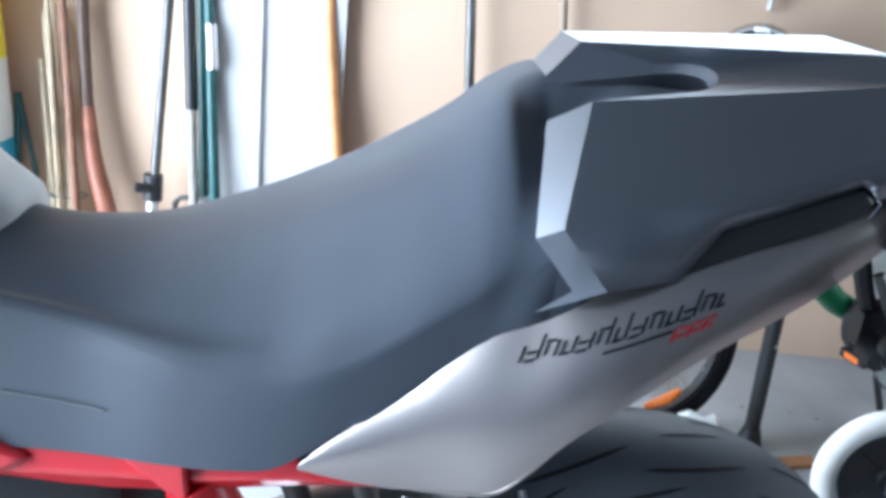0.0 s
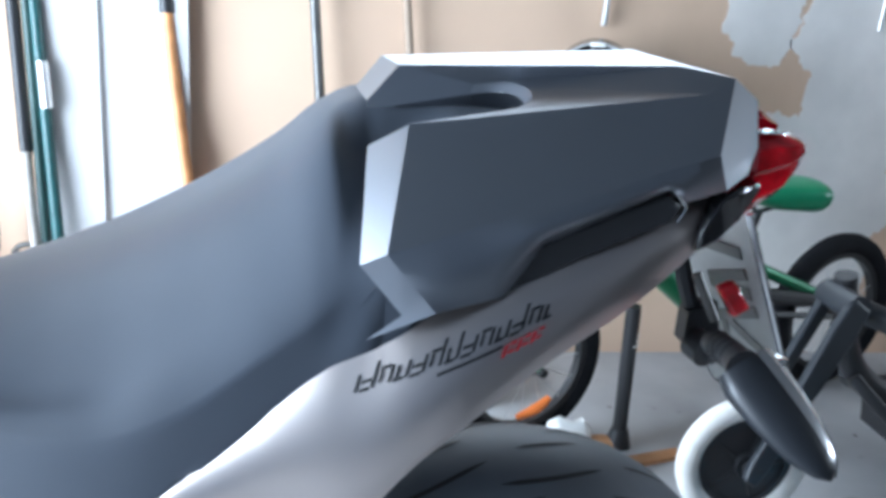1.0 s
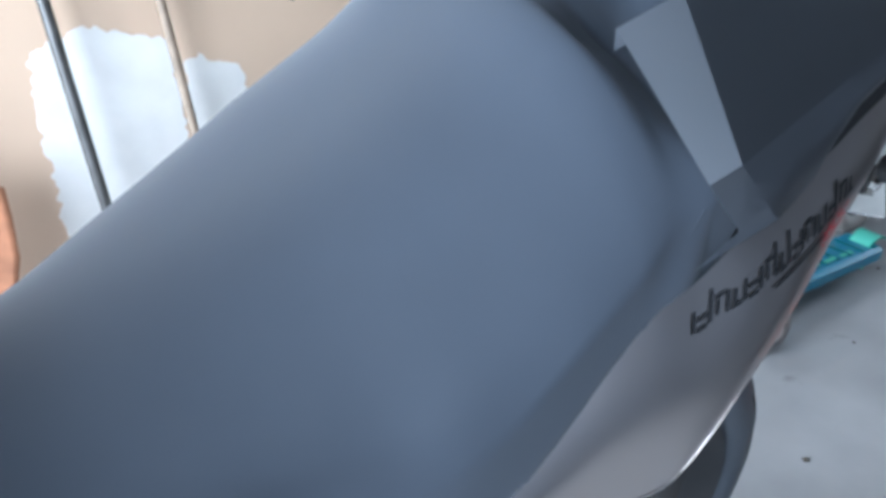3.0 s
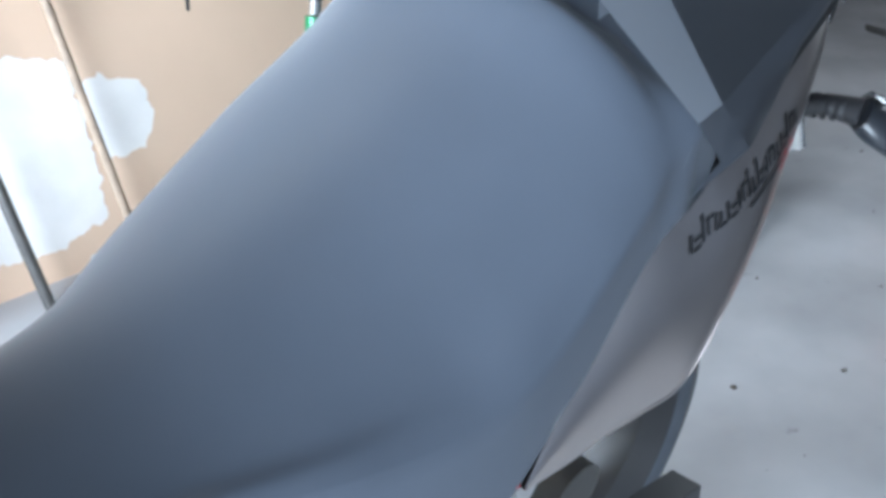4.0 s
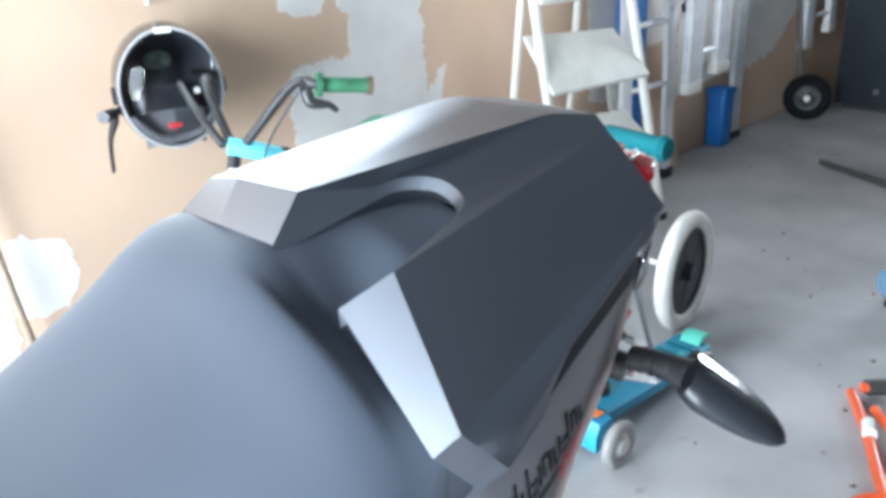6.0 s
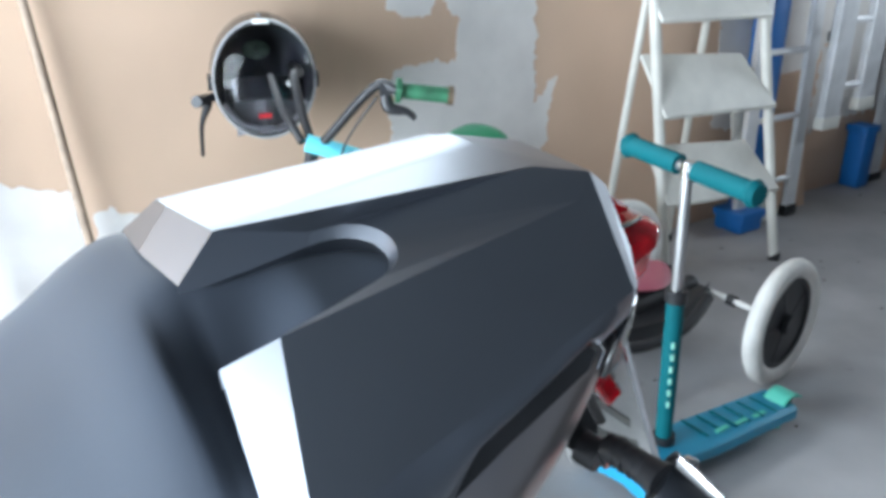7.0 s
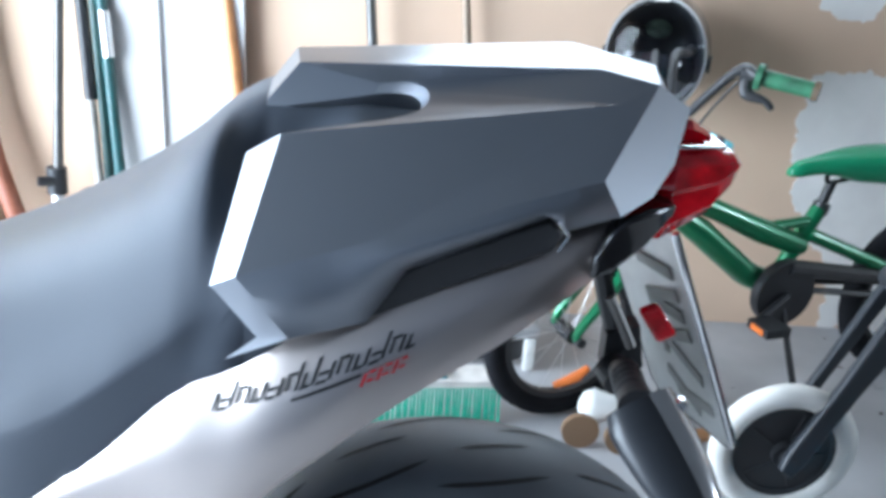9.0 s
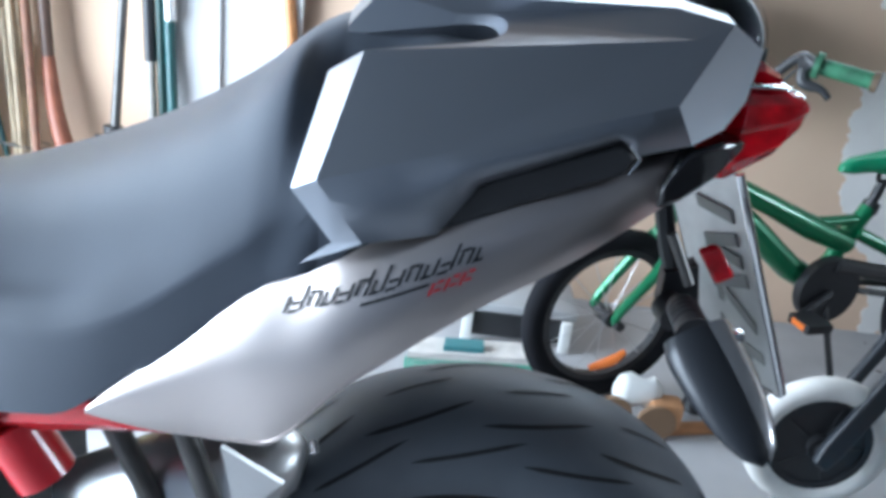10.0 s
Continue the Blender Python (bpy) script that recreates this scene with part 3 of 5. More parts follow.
def panel_y(x, z):
    lo, up = tail_low(x), max(tail_up(x), tail_low(x) + 0.004)
    s = min(max((z - lo) / (up - lo), 0), 1)
    return tail_out(x) + min(1.0, (up - lo) / 0.1) * tail_inset(s, x) - tail_flare(x) * (1 - s)


def decal_stroke(bm, a, b, w, lift=0.0012):
    """A flat stroke between two places along and across the lettering line."""
    def place(u, v):
        x = 0.1600 + 0.1410 * u + 0.30 * v
        z = 0.8395 + 0.0625 * u + 0.92 * v
        return Vector((x, panel_y(x, z) - lift, z))
    a, b = Vector(a), Vector(b)
    d = (b - a)
    L = Vector((d.x * 0.155, d.y)).normalized()
    n = Vector((-L.y / 0.155, L.x)) * w
    steps = max(1, int(abs(d.x) / 0.03))
    rows = [(place(*(a + d * k / steps + n)), place(*(a + d * k / steps - n))) for k in range(steps + 1)]
    vs = [(bm.verts.new(p), bm.verts.new(q)) for p, q in rows]
    for p, q in zip(vs, vs[1:]):
        bm.faces.new((p[0], p[1], q[1], q[0]))


def decal_bars():
    """Slanted bars and detached dashes in two rows: black above, red below."""
    h, w = 0.0130, 0.0014
    for i in range(12):
        u0, u1 = i / 12 + 0.006, (i + 1) / 12 - 0.006
        rows = [((u0, 0), (u0, h * (1.5 if i in (1, 5, 6, 10) else 1.0)))]
        rows.append(((u0 + 0.020, h * (0.5, 1.0, 0.05)[i % 3]), (u1, h * (0.5, 1.0, 0.05)[i % 3])))
        rows.append(((u0 + 0.034, h * 0.15), (u0 + 0.034, h * 0.85)) if i % 3 else ((u0 + 0.020, 0.0), (u1, 0.0)))
        for p, q in rows:
            bm = bmesh.new()
            decal_stroke(bm, p, q, w)
            bike_part("decal_bar", bm, DECAL)
    bm = bmesh.new()
    decal_stroke(bm, (5 / 12 + 0.008, -h * 0.55), (9 / 12 + 0.01, -h * 0.55), w)
    bike_part("decal_bar", bm, DECAL)
    h, w, low = 0.011, 0.0011, -0.0185
    for u0 in (0.785, 0.86, 0.935):
        for p, q in (((u0, low), (u0, low + h)), ((u0 + 0.018, low + h * 0.95), (u0 + 0.05, low + h * 0.95)), ((u0 + 0.018, low + h * 0.3), (u0 + 0.05, low + h * 0.3))):
            bm = bmesh.new()
            decal_stroke(bm, p, q, w)
            bike_part("red_decal_bar", bm, DECAL_RED, "red decal bar")


decal_bars()

# wheel
WC, WR = Vector((0.352, MID + 0.072, 0.322)), 0.324
WM = Matrix.Translation(WC) @ Matrix.Rotation(radians(7), 4, "X") @ Matrix.Scale(WR / 0.336, 4)


def tyre():
    prof = []
    for k in range(17):
        a = math.pi * (k / 16 - 0.5)
        prof.append((0.253 + 0.083 * math.cos(a) ** 0.8, 0.092 * math.sin(a)))
    prof += [(0.235, 0.07), (0.235, -0.07)]
    return spin(prof, WM @ Matrix.Rotation(radians(90), 4, "X"), 96)


def tread_place(turn, across, lift=0.0006):
    """A place on the tyre's crown: turn in degrees from the top towards the tail, across from -1 (near side) to 1."""
    a = math.pi * 0.5 * across
    r, h = 0.253 + 0.083 * math.cos(a) ** 0.8 + lift, 0.092 * math.sin(a)
    t = radians(turn)
    return WM @ Vector((r * math.sin(t), h, r * math.cos(t)))


wheel = bike_part("rear_wheel", tyre(), RUBBER, "black road tyre with curved grooves", angle=60)
# the grooves' inner shade, painted as near-black strips on an uncut tread
GROOVE_SHADE = mat("groove_shadow_rubber", (0.008, 0.008, 0.009), 0.8)


def groove(t0, t1, c0, c1, bend, w):
    bm = bmesh.new()
    rows = []
    for k in range(13):
        s = k / 12
        half = w * min(1, 6 * min(s, 1 - s) + 0.12)
        c = c0 + (c1 - c0) * s + bend * math.sin(math.pi * s)
        t = t0 + (t1 - t0) * s
        rows.append((bm.verts.new(tread_place(t, c - half)), bm.verts.new(tread_place(t, c + half))))
    for p, q in zip(rows, rows[1:]):
        bm.faces.new((p[0], p[1], q[1], q[0]))
    return bm


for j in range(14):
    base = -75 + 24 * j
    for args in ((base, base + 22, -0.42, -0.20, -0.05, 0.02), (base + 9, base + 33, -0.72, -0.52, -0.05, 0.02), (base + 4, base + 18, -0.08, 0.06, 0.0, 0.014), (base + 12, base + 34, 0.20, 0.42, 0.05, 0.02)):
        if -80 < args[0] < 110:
            ob = part("groove", groove(*args), GROOVE_SHADE, wheel)


def rim():
    prof = [(0.236, 0.085), (0.243, 0.07), (0.225, 0.03), (0.225, -0.03), (0.243, -0.07), (0.236, -0.085), (0.21, -0.05), (0.21, 0.05)]
    return spin(prof, WM @ Matrix.Rotation(radians(90), 4, "X"), 64)


part("rim", rim(), BLACK, wheel, "black alloy rim")
part("hub", tube([WM @ Vector((0, -0.08, 0)), WM @ Vector((0, 0.08, 0))], 0.05, 24), STEEL, wheel, "dark hub")
for k in range(5):
    a = 2 * math.pi * k / 5 + 0.3
    d = Vector((math.cos(a), 0, math.sin(a)))
    part("spoke", tube([WM @ (d * 0.04), WM @ (d * 0.225)], [0.02, 0.013], 10), BLACK, wheel)

# frame, swingarm, tank and the dark parts under the seat


def red_rail():
    rings = []
    for x, y, z0, z1 in ((-0.42, 0.705, 0.590, 0.672), (-0.27, 0.700, 0.622, 0.682), (-0.11, 0.685, 0.645, 0.690), (-0.01, 0.668, 0.672, 0.708), (0.066, 0.648, 0.698, 0.708)):
        zm = (z0 + z1) / 2
        rings.append([(x, y + 0.012, z0), (x, y - 0.004, zm), (x, y + 0.006, z1), (x, y + 0.05, z1 + 0.004), (x, y + 0.05, z0)])
    return loft(rings, closed=True, cap=True)


bevel(bike_part("frame_rail", red_rail(), RED, "glossy red frame rail"), 0.004, 3)
far_rail = red_rail()
for v in far_rail.verts:
    v.co.y = 2 * MID - v.co.y
bevel(bike_part("frame_rail", far_rail, RED, "glossy red frame rail"), 0.004, 3)
bevel(bike_part("rail_lug", slab([(-0.165, 0.680, 0.690), (-0.10, 0.672, 0.692), (-0.098, 0.672, 0.648), (-0.118, 0.676, 0.655)], (0, 0.02, 0)), RED, "red lug on the rail"), 0.004, 2)
bevel(bike_part("front_lug", slab([(-0.34, 0.69, 0.70), (-0.275, 0.69, 0.680), (-0.24, 0.69, 0.668), (-0.275, 0.69, 0.645), (-0.34, 0.69, 0.625)], (0, 0.03, 0)), RED, "red frame joint"), 0.006, 2)
bike_part("shock_reservoir", tube([(-0.10, 0.70, 0.655), (-0.07, 0.70, 0.60)], 0.028, 20), RED, "red shock spring seat")
for x0, x1 in ((-0.045, 0.03), (0.03, 0.085)):
    bevel(bike_part("strut", tube([(x0, 0.735, 0.70), (x1, 0.735, 0.52)], 0.012, 12), STEEL, "dark steel strut"), 0.001)
bike_part("exhaust_can", tube([(-0.10, 0.80, 0.50), (0.02, 0.79, 0.535), (0.12, 0.80, 0.56), (0.15, 0.80, 0.56)], [0.03, 0.06, 0.05, 0.02], 24, smooth_steps=5), ALU, "brushed metal can behind the struts")
bike_part("heel_guard", slab([(0.085, 0.725, 0.635), (0.145, 0.725, 0.60), (0.10, 0.725, 0.555)], (0, 0.006, 0)), ALU, "bright metal heel guard")
bike_part("swingarm", loft([[(x, MID - w, z - h), (x, MID - w, z + h), (x, MID - w + 0.04, z + h), (x, MID - w + 0.04, z - h)] for x, w, z, h in ((-0.35, 0.10, 0.42, 0.05), (-0.05, 0.13, 0.42, 0.055), (0.2, 0.14, 0.39, 0.045), (0.42, 0.14, 0.345, 0.03))], closed=True, cap=True), BLACK, "black swingarm")
bike_part("engine_block", box(-0.80, -0.16, MID - 0.15, MID + 0.15, 0.30, 0.66, 0.03), DARK, "black engine block")
bike_part("clip_screw", tube([(0.183, 0.655, 0.706), (0.186, 0.648, 0.698)], 0.004, 8), CHROME, "small bright screw")


def tank():
    rings = []
    for x, w, z0, z1 in ((-0.300, 0.03, 0.80, 0.84), (-0.308, 0.055, 0.785, 0.868), (-0.345, 0.085, 0.76, 0.885), (-0.42, 0.14, 0.74, 0.925), (-0.50, 0.19, 0.73, 0.99), (-0.66, 0.22, 0.73, 1.13), (-0.84, 0.20, 0.75, 1.11), (-0.92, 0.12, 0.80, 1.0)):
        ring = []
        for k in range(20):
            a = 2 * math.pi * k / 20
            ring.append((x, MID + w * math.copysign(abs(math.cos(a)) ** 0.7, math.cos(a)), (z0 + z1) / 2 + (z1 - z0) / 2 * math.copysign(abs(math.sin(a)) ** 0.8, math.sin(a))))
        rings.append(ring)
    return loft(rings, closed=True, cap=True)


bike_part("fuel_tank", tank(), WHITE, "pale glossy fuel tank", angle=70)
fw = bike_part("front_wheel", spin([(0.24, 0.055), (0.29, 0.05), (0.31, 0.0), (0.29, -0.05), (0.24, -0.055)], Matrix.Translation((-1.02, MID, 0.31)) @ Matrix.Rotation(radians(90), 4, "X"), 56), RUBBER, "black front tyre")
bike_part("fork", tube([(-1.02, MID - 0.09, 0.31), (-0.78, MID - 0.09, 0.95)], 0.024, 14), STEEL, "steel fork leg")
bike_part("fork", tube([(-1.02, MID + 0.09, 0.31), (-0.78, MID + 0.09, 0.95)], 0.024, 14), STEEL, "steel fork leg")
bike_part("side_stand", tube([(-0.25, MID - 0.1, 0.34), (-0.16, MID - 0.28, 0.012)], 0.012, 10), BLACK, "black side stand")
bike_part("seat_seam", tube([(x, MID - near_half(x) - (max(seat_foot(x), near_half(x) + 0.004) - near_half(x)) * 0.70 - 0.001, seat_low(x) + 0.42 * (near_edge(x) - seat_low(x))) for x in [-0.45 + 0.02 * k for k in range(15)]], 0.0010, 6), mat("seam_thread", (0.09, 0.095, 0.105), 0.6), "raised seam on the seat skirt")

# ---- the wall's patches and what leans on it ----


def blot(name, outline, label, rough=0.035, y=Y1, thick=0.0016, seed=0):
    """A smeared patch of filler on the north wall from a coarse outline of (x, z) with ragged edges."""
    rng = random.Random(seed)
    pts, run = [], 0.0
    for (x0, z0), (x1, z1) in zip(outline, outline[1:] + outline[:1]):
        long = math.hypot(x1 - x0, z1 - z0)
        n = max(2, int(long / 0.007))
        ox, oz = (z1 - z0) / long, -(x1 - x0) / long
        for k in range(n):
            u = k / n
            run += long / n
            w = 0.55 * noise.noise((run * 22, seed, 0.0)) + 0.75 * max(0.0, noise.noise((run * 55, seed, 4.0))) + 0.25 * rng.uniform(-1, 1)
            pts.append((x0 + (x1 - x0) * u + ox * w * rough, z0 + (z1 - z0) * u + oz * w * rough))
    sm = [((a[0] + 3 * b[0] + c[0]) / 5, (a[1] + 3 * b[1] + c[1]) / 5) for a, b, c in zip(pts[-1:] + pts[:-1], pts, pts[1:] + pts[:1])]
    bm = slab([(x, y - thick, z) for x, z in sm], (0, thick, 0))
    return structure(name, bm, PLASTER, label)


blot("filler_patch_1", [(1.62, 0.0), (1.99, 0.0), (2.0, 0.45), (2.06, 0.47), (2.07, 0.62), (2.10, 0.72), (2.06, 0.71), (2.04, 0.66), (1.995, 0.64), (1.97, 1.2), (1.96, 2.5), (1.70, 2.5), (1.66, 1.3), (1.58, 1.02), (1.66, 0.94), (1.65, 0.80), (1.58, 0.82), (1.42, 0.80), (1.40, 0.66), (1.44, 0.42), (1.52, 0.30), (1.60, 0.22)], "white filler band smeared over a wall joint", 0.035, seed=1)
blot("filler_patch_2", [(1.36, 1.25), (1.35, 1.06), (1.41, 0.985), (1.48, 0.955), (1.55, 0.965), (1.58, 1.04), (1.60, 1.18), (1.50, 1.30)], "white filler blot on the wall", 0.04, seed=2)
blot("filler_patch_3", [(0.12, 0.10), (0.11, 0.50), (0.13, 0.58), (0.24, 0.63), (0.36, 0.60), (0.46, 0.57), (0.475, 0.40), (0.47, 0.12), (0.30, 0.08)], "large white filler patch low on the wall", 0.03, seed=3)
blot("filler_patch_4", [(0.485, 0.30), (0.49, 0.50), (0.535, 0.53), (0.555, 0.50), (0.645, 0.475), (0.66, 0.36), (0.62, 0.29), (0.545, 0.28)], "small white filler patch low on the wall", 0.025, seed=4)
blot("filler_patch_6", [(3.0, 0.42), (2.98, 0.9), (3.05, 1.3), (3.85, 1.3), (3.8, 0.75), (3.62, 0.5), (3.3, 0.36)], "pale filler smear behind the ladders", 0.05, seed=6)
blot("filler_patch_5", [(3.72, 0.30), (3.75, 0.7), (3.9, 1.2), (5.25, 1.2), (5.15, 0.62), (4.85, 0.40), (4.5, 0.34), (4.2, 0.36)], "white filler smear near the ladders", 0.05, seed=5)


def boards():
    """White boards leaned flat on the wall, side by side."""
    made = []
    for x0, x1, lean, tilt in ((-0.60, -0.42, 0.066, 0.0), (-0.445, -0.30, 0.045, 0.0), (-0.325, -0.19, 0.066, 0.0)):
        bm = slab([(x0 + tilt, Y1 - 0.012 - lean, 0.0), (x1 + tilt, Y1 - 0.012 - lean, 0.0), (x1, Y1 - 0.016, 2.1), (x0, Y1 - 0.016, 2.1)], (0, 0.014, 0))
        ob = tagged(bevel(mesh_object("white_board", bm, BOARD, smooth=False), 0.002, 2), "tall white laminate board leaning on the wall", "board", "boards on the wall")
        made.append(ob)
    return made


boards()
for x, z0, z1 in ((0.967, 1.035, 1.14), (1.842, 1.075, 1.19)):
    ob = thing("wall_peg", "grey metal peg fixed to the wall", "peg", (x, Y1, z0), "pegs on the wall")
    for nm, bm in (("pin", tube([(x, Y1 - 0.03, z0 + 0.008), (x + 0.002, Y1 - 0.03, z1)], 0.009, 10)), ("mount", tube([(x, Y1 - 0.032, z1 - 0.01), (x, Y1, z1 - 0.01)], 0.006, 8))):
        o = part(nm, bm, ALU, ob)
        o.matrix_parent_inverse = ob.matrix_world.inverted()


def piece(name, bm, material, parent, label="", angle=35):
    o = part(name, bm, material, parent, label, angle=angle)
    o.matrix_parent_inverse = parent.matrix_world.inverted() if parent.parent is None else Matrix()
    return o


def leaning(name, foot, top, r, material, label, category):
    ob = thing(name, label, category, foot)
    foot, top = Vector(foot), Vector(top)
    piece("shaft", tube([foot, foot.lerp(top, 0.5), top], r, 12), material, ob)
    return ob


ob = leaning("metal_pole", (0.225, 2.40, 0.0), (0.085, 2.485, 1.75), 0.0145, STEEL, "dark steel pole leaning on the wall", "pole")
piece("end_cap", tube([(0.0853, 2.4848, 1.745), (0.0845, 2.4853, 1.765)], 0.016, 12), BLACK, ob)
ob = leaning("broom_handle", (0.505, 2.43, 0.0), (0.325, 2.495, 1.7), 0.0115, mat("weathered_wood", (0.30, 0.22, 0.16), 0.6, 0, 0.2, 30, 0.2, 200), "weathered wooden broom handle leaning on the wall", "handle")
piece("end_cap", tube([(0.3255, 2.4948, 1.695), (0.324, 2.4954, 1.71)], 0.013, 12), STEEL, ob)


def shovel():
    ob = thing("shovel", "old shovel with an orange wooden handle and rusty blade", "shovel", (-0.11, 2.36, 0))
    piece("handle", tube([(-0.245, 2.48, 1.02), (-0.225, 2.46, 0.80), (-0.185, 2.42, 0.50), (-0.145, 2.39, 0.34)], [0.016, 0.017, 0.017, 0.020], 14, smooth_steps=5), WOOD, ob, "orange wooden handle")
    grip = piece("grip", tube([(-0.252, 2.483, 1.10), (-0.245, 2.48, 1.0)], [0.018, 0.022], 14), BLACK, ob, "black plastic grip")
    part("grip_bar", tube([(-0.30, 2.483, 1.12), (-0.205, 2.483, 1.115)], 0.014, 12), BLACK, grip)
    piece("socket", tube([(-0.150, 2.392, 0.37), (-0.128, 2.375, 0.22), (-0.115, 2.365, 0.12)], [0.024, 0.022, 0.008], 14, smooth_steps=4), RUST, ob, "rusty socket")
    rings = []
    for z, w, d in ((0.335, 0.112, 0.0), (0.33, 0.115, 0.004), (0.25, 0.115, 0.014), (0.15, 0.110, 0.018), (0.06, 0.085, 0.012), (0.0, 0.03, 0.004)):
        rings.append([(-0.124 + w * k / 6, 2.372 + d * (1 - (k / 6) ** 2) - 0.01 + 0.02 * (0.335 - z), z) for k in range(-6, 7)])
    blade = piece("blade", loft(rings), RUST, ob, "rusty square blade", angle=60)
    sol = blade.modifiers.new("thick", "SOLIDIFY")
    sol.thickness = 0.003
    return ob


shovel()


def fork():
    ob = thing("garden_fork", "garden fork with dark steel tines leaning on the wall", "garden fork", (-0.56, 2.40, 0))
    piece("shaft", tube([(-0.575, 2.43, 0.36), (-0.605, 2.49, 1.5)], 0.013, 12), mat("dark_green_paint", (0.015, 0.05, 0.045), 0.4, 0, 0.2, 20), ob, "dark green shaft")
    piece("head", tube([(-0.655, 2.415, 0.33), (-0.64, 2.42, 0.36), (-0.575, 2.425, 0.365), (-0.51, 2.42, 0.36), (-0.495, 2.415, 0.33)], 0.008, 10, smooth_steps=4), STEEL, ob, "steel fork head")
    for k in range(4):
        x = -0.655 + k * 0.0533
        piece("tine", tube([(x, 2.415, 0.35), (x + 0.002, 2.40, 0.15), (x, 2.385, 0.0)], [0.007, 0.006, 0.002], 8, smooth_steps=3), STEEL, ob)
    return ob


fork()
GREENPOLE = mat("teal_green_paint", (0.012, 0.07, 0.07), 0.35, 0, 0.25, 25, 0.1, 100)
ob = leaning("green_pole", (-0.515, 2.38, 0.0), (-0.59, 2.49, 1.35), 0.0155, GREENPOLE, "dark green painted tool pole leaning on the wall", "pole")
piece("worn_sleeve", tube([(-0.5476, 2.4278, 0.74), (-0.556, 2.4403, 0.86)], 0.0163, 12), ALU, ob, "worn bare patch")
ob = leaning("grey_pole", (-0.585, 2.39, 0.0), (-0.64, 2.49, 1.35), 0.013, mat("grey_weathered_wood", (0.32, 0.29, 0.26), 0.7, 0, 0.2, 30, 0.2, 200), "grey wooden pole with a black grip leaning on the wall", "pole")
piece("grip", tube([(-0.6102, 2.4359, 0.62), (-0.64, 2.49, 1.35)], 0.0165, 12), BLACK, ob, "black rubber grip")


def stand_pole():
    ob = thing("telescopic_pole", "dark telescopic pole with a black clamp", "pole", (-0.735, 2.36, 0))
    piece("outer_tube", tube([(-0.737, 2.36, 0.0), (-0.707, 2.40, 0.40)], 0.017, 12), ALU, ob)
    piece("inner_tube", tube([(-0.707, 2.40, 0.40), (-0.650, 2.49, 1.3)], 0.0135, 12), STEEL, ob)
    collar = piece("clamp", tube([(-0.711, 2.395, 0.355), (-0.708, 2.398, 0.43)], 0.027, 14), BLACK, ob, "black plastic clamp")
    part("clamp_knob", tube([(-0.710, 2.375, 0.395), (-0.745, 2.355, 0.40)], 0.014, 12), BLACK, collar)
    return ob


stand_pole()


def spade_handle():
    ob = thing("curved_handle_tool", "long tool with a dark shaft and red-brown curved handle", "garden tool", (-0.84, 2.38, 0))
    piece("shaft", tube([(-0.90, 2.47, 1.2), (-0.915, 2.46, 0.90), (-0.905, 2.44, 0.60)], 0.017, 12, smooth_steps=4), mat("dark_brown_wood", (0.09, 0.05, 0.035), 0.5, 0, 0.2, 30), ob)
    piece("curved_end", tube([(-0.905, 2.44, 0.60), (-0.885, 2.42, 0.45), (-0.85, 2.40, 0.33), (-0.82, 2.39, 0.20), (-0.81, 2.38, 0.0)], [0.018, 0.024, 0.027, 0.026, 0.02], 14, smooth_steps=5), mat("red_brown_wood", (0.27, 0.09, 0.05), 0.5, 0, 0.2, 30), ob, "red-brown curved end")
    return ob


spade_handle()
ob = leaning("rake_handle", (-0.90, 2.33, 0.0), (-0.99, 2.49, 1.3), 0.012, mat("brown_rake_wood", (0.22, 0.10, 0.06), 0.6, 0, 0.2, 30), "thin brown rake handle leaning on the wall", "handle")
piece("end_cap", tube([(-0.9897, 2.4895, 1.295), (-0.991, 2.4912, 1.31)], 0.0135, 12), STEEL, ob)


def bundle():
    ob = thing("bamboo_bundle", "bundle of pale bamboo canes tied with wire", "canes", (-0.98, 2.40, 0))
    rng = random.Random(8)
    CANE = mat("pale_cane", (0.50, 0.40, 0.28), 0.6, 0, 0.2, 20, 0.1, 100)
    for k in range(9):
        x, y = -0.995 + 0.016 * (k % 5), 2.39 + 0.018 * (k // 5)
        piece("cane", tube([(x, y, 0.0), (x - rng.uniform(0.02, 0.07), y + rng.uniform(0.04, 0.07), rng.uniform(0.55, 1.2))], rng.uniform(0.006, 0.009), 8), CANE, ob)
    piece("wire_tie", tube([(-1.005 + 0.045 + 0.052 * math.cos(a), 2.415 + 0.034 * math.sin(a), 0.34) for a in [2 * math.pi * k / 20 for k in range(21)]], 0.002, 6), STEEL, ob, "wire tie")
    return ob


bundle()


def frame_rack():
    ob = thing("folding_frame", "dark green folding metal frame leaning on the wall", "metal frame", (-1.09, 2.38, 0))
    M = GREENPOLE
    piece("leg", tube([(-1.115, 2.38, 0.0), (-1.10, 2.44, 0.62)], 0.011, 10), M, ob)
    piece("brace", tube([(-1.10, 2.44, 0.62), (-0.98, 2.40, 0.0)], 0.008, 10), M, ob)
    piece("crossbar", tube([(-1.107, 2.415, 0.34), (-1.0, 2.415, 0.33)], 0.005, 8), STEEL, ob)
    return ob


frame_rack()


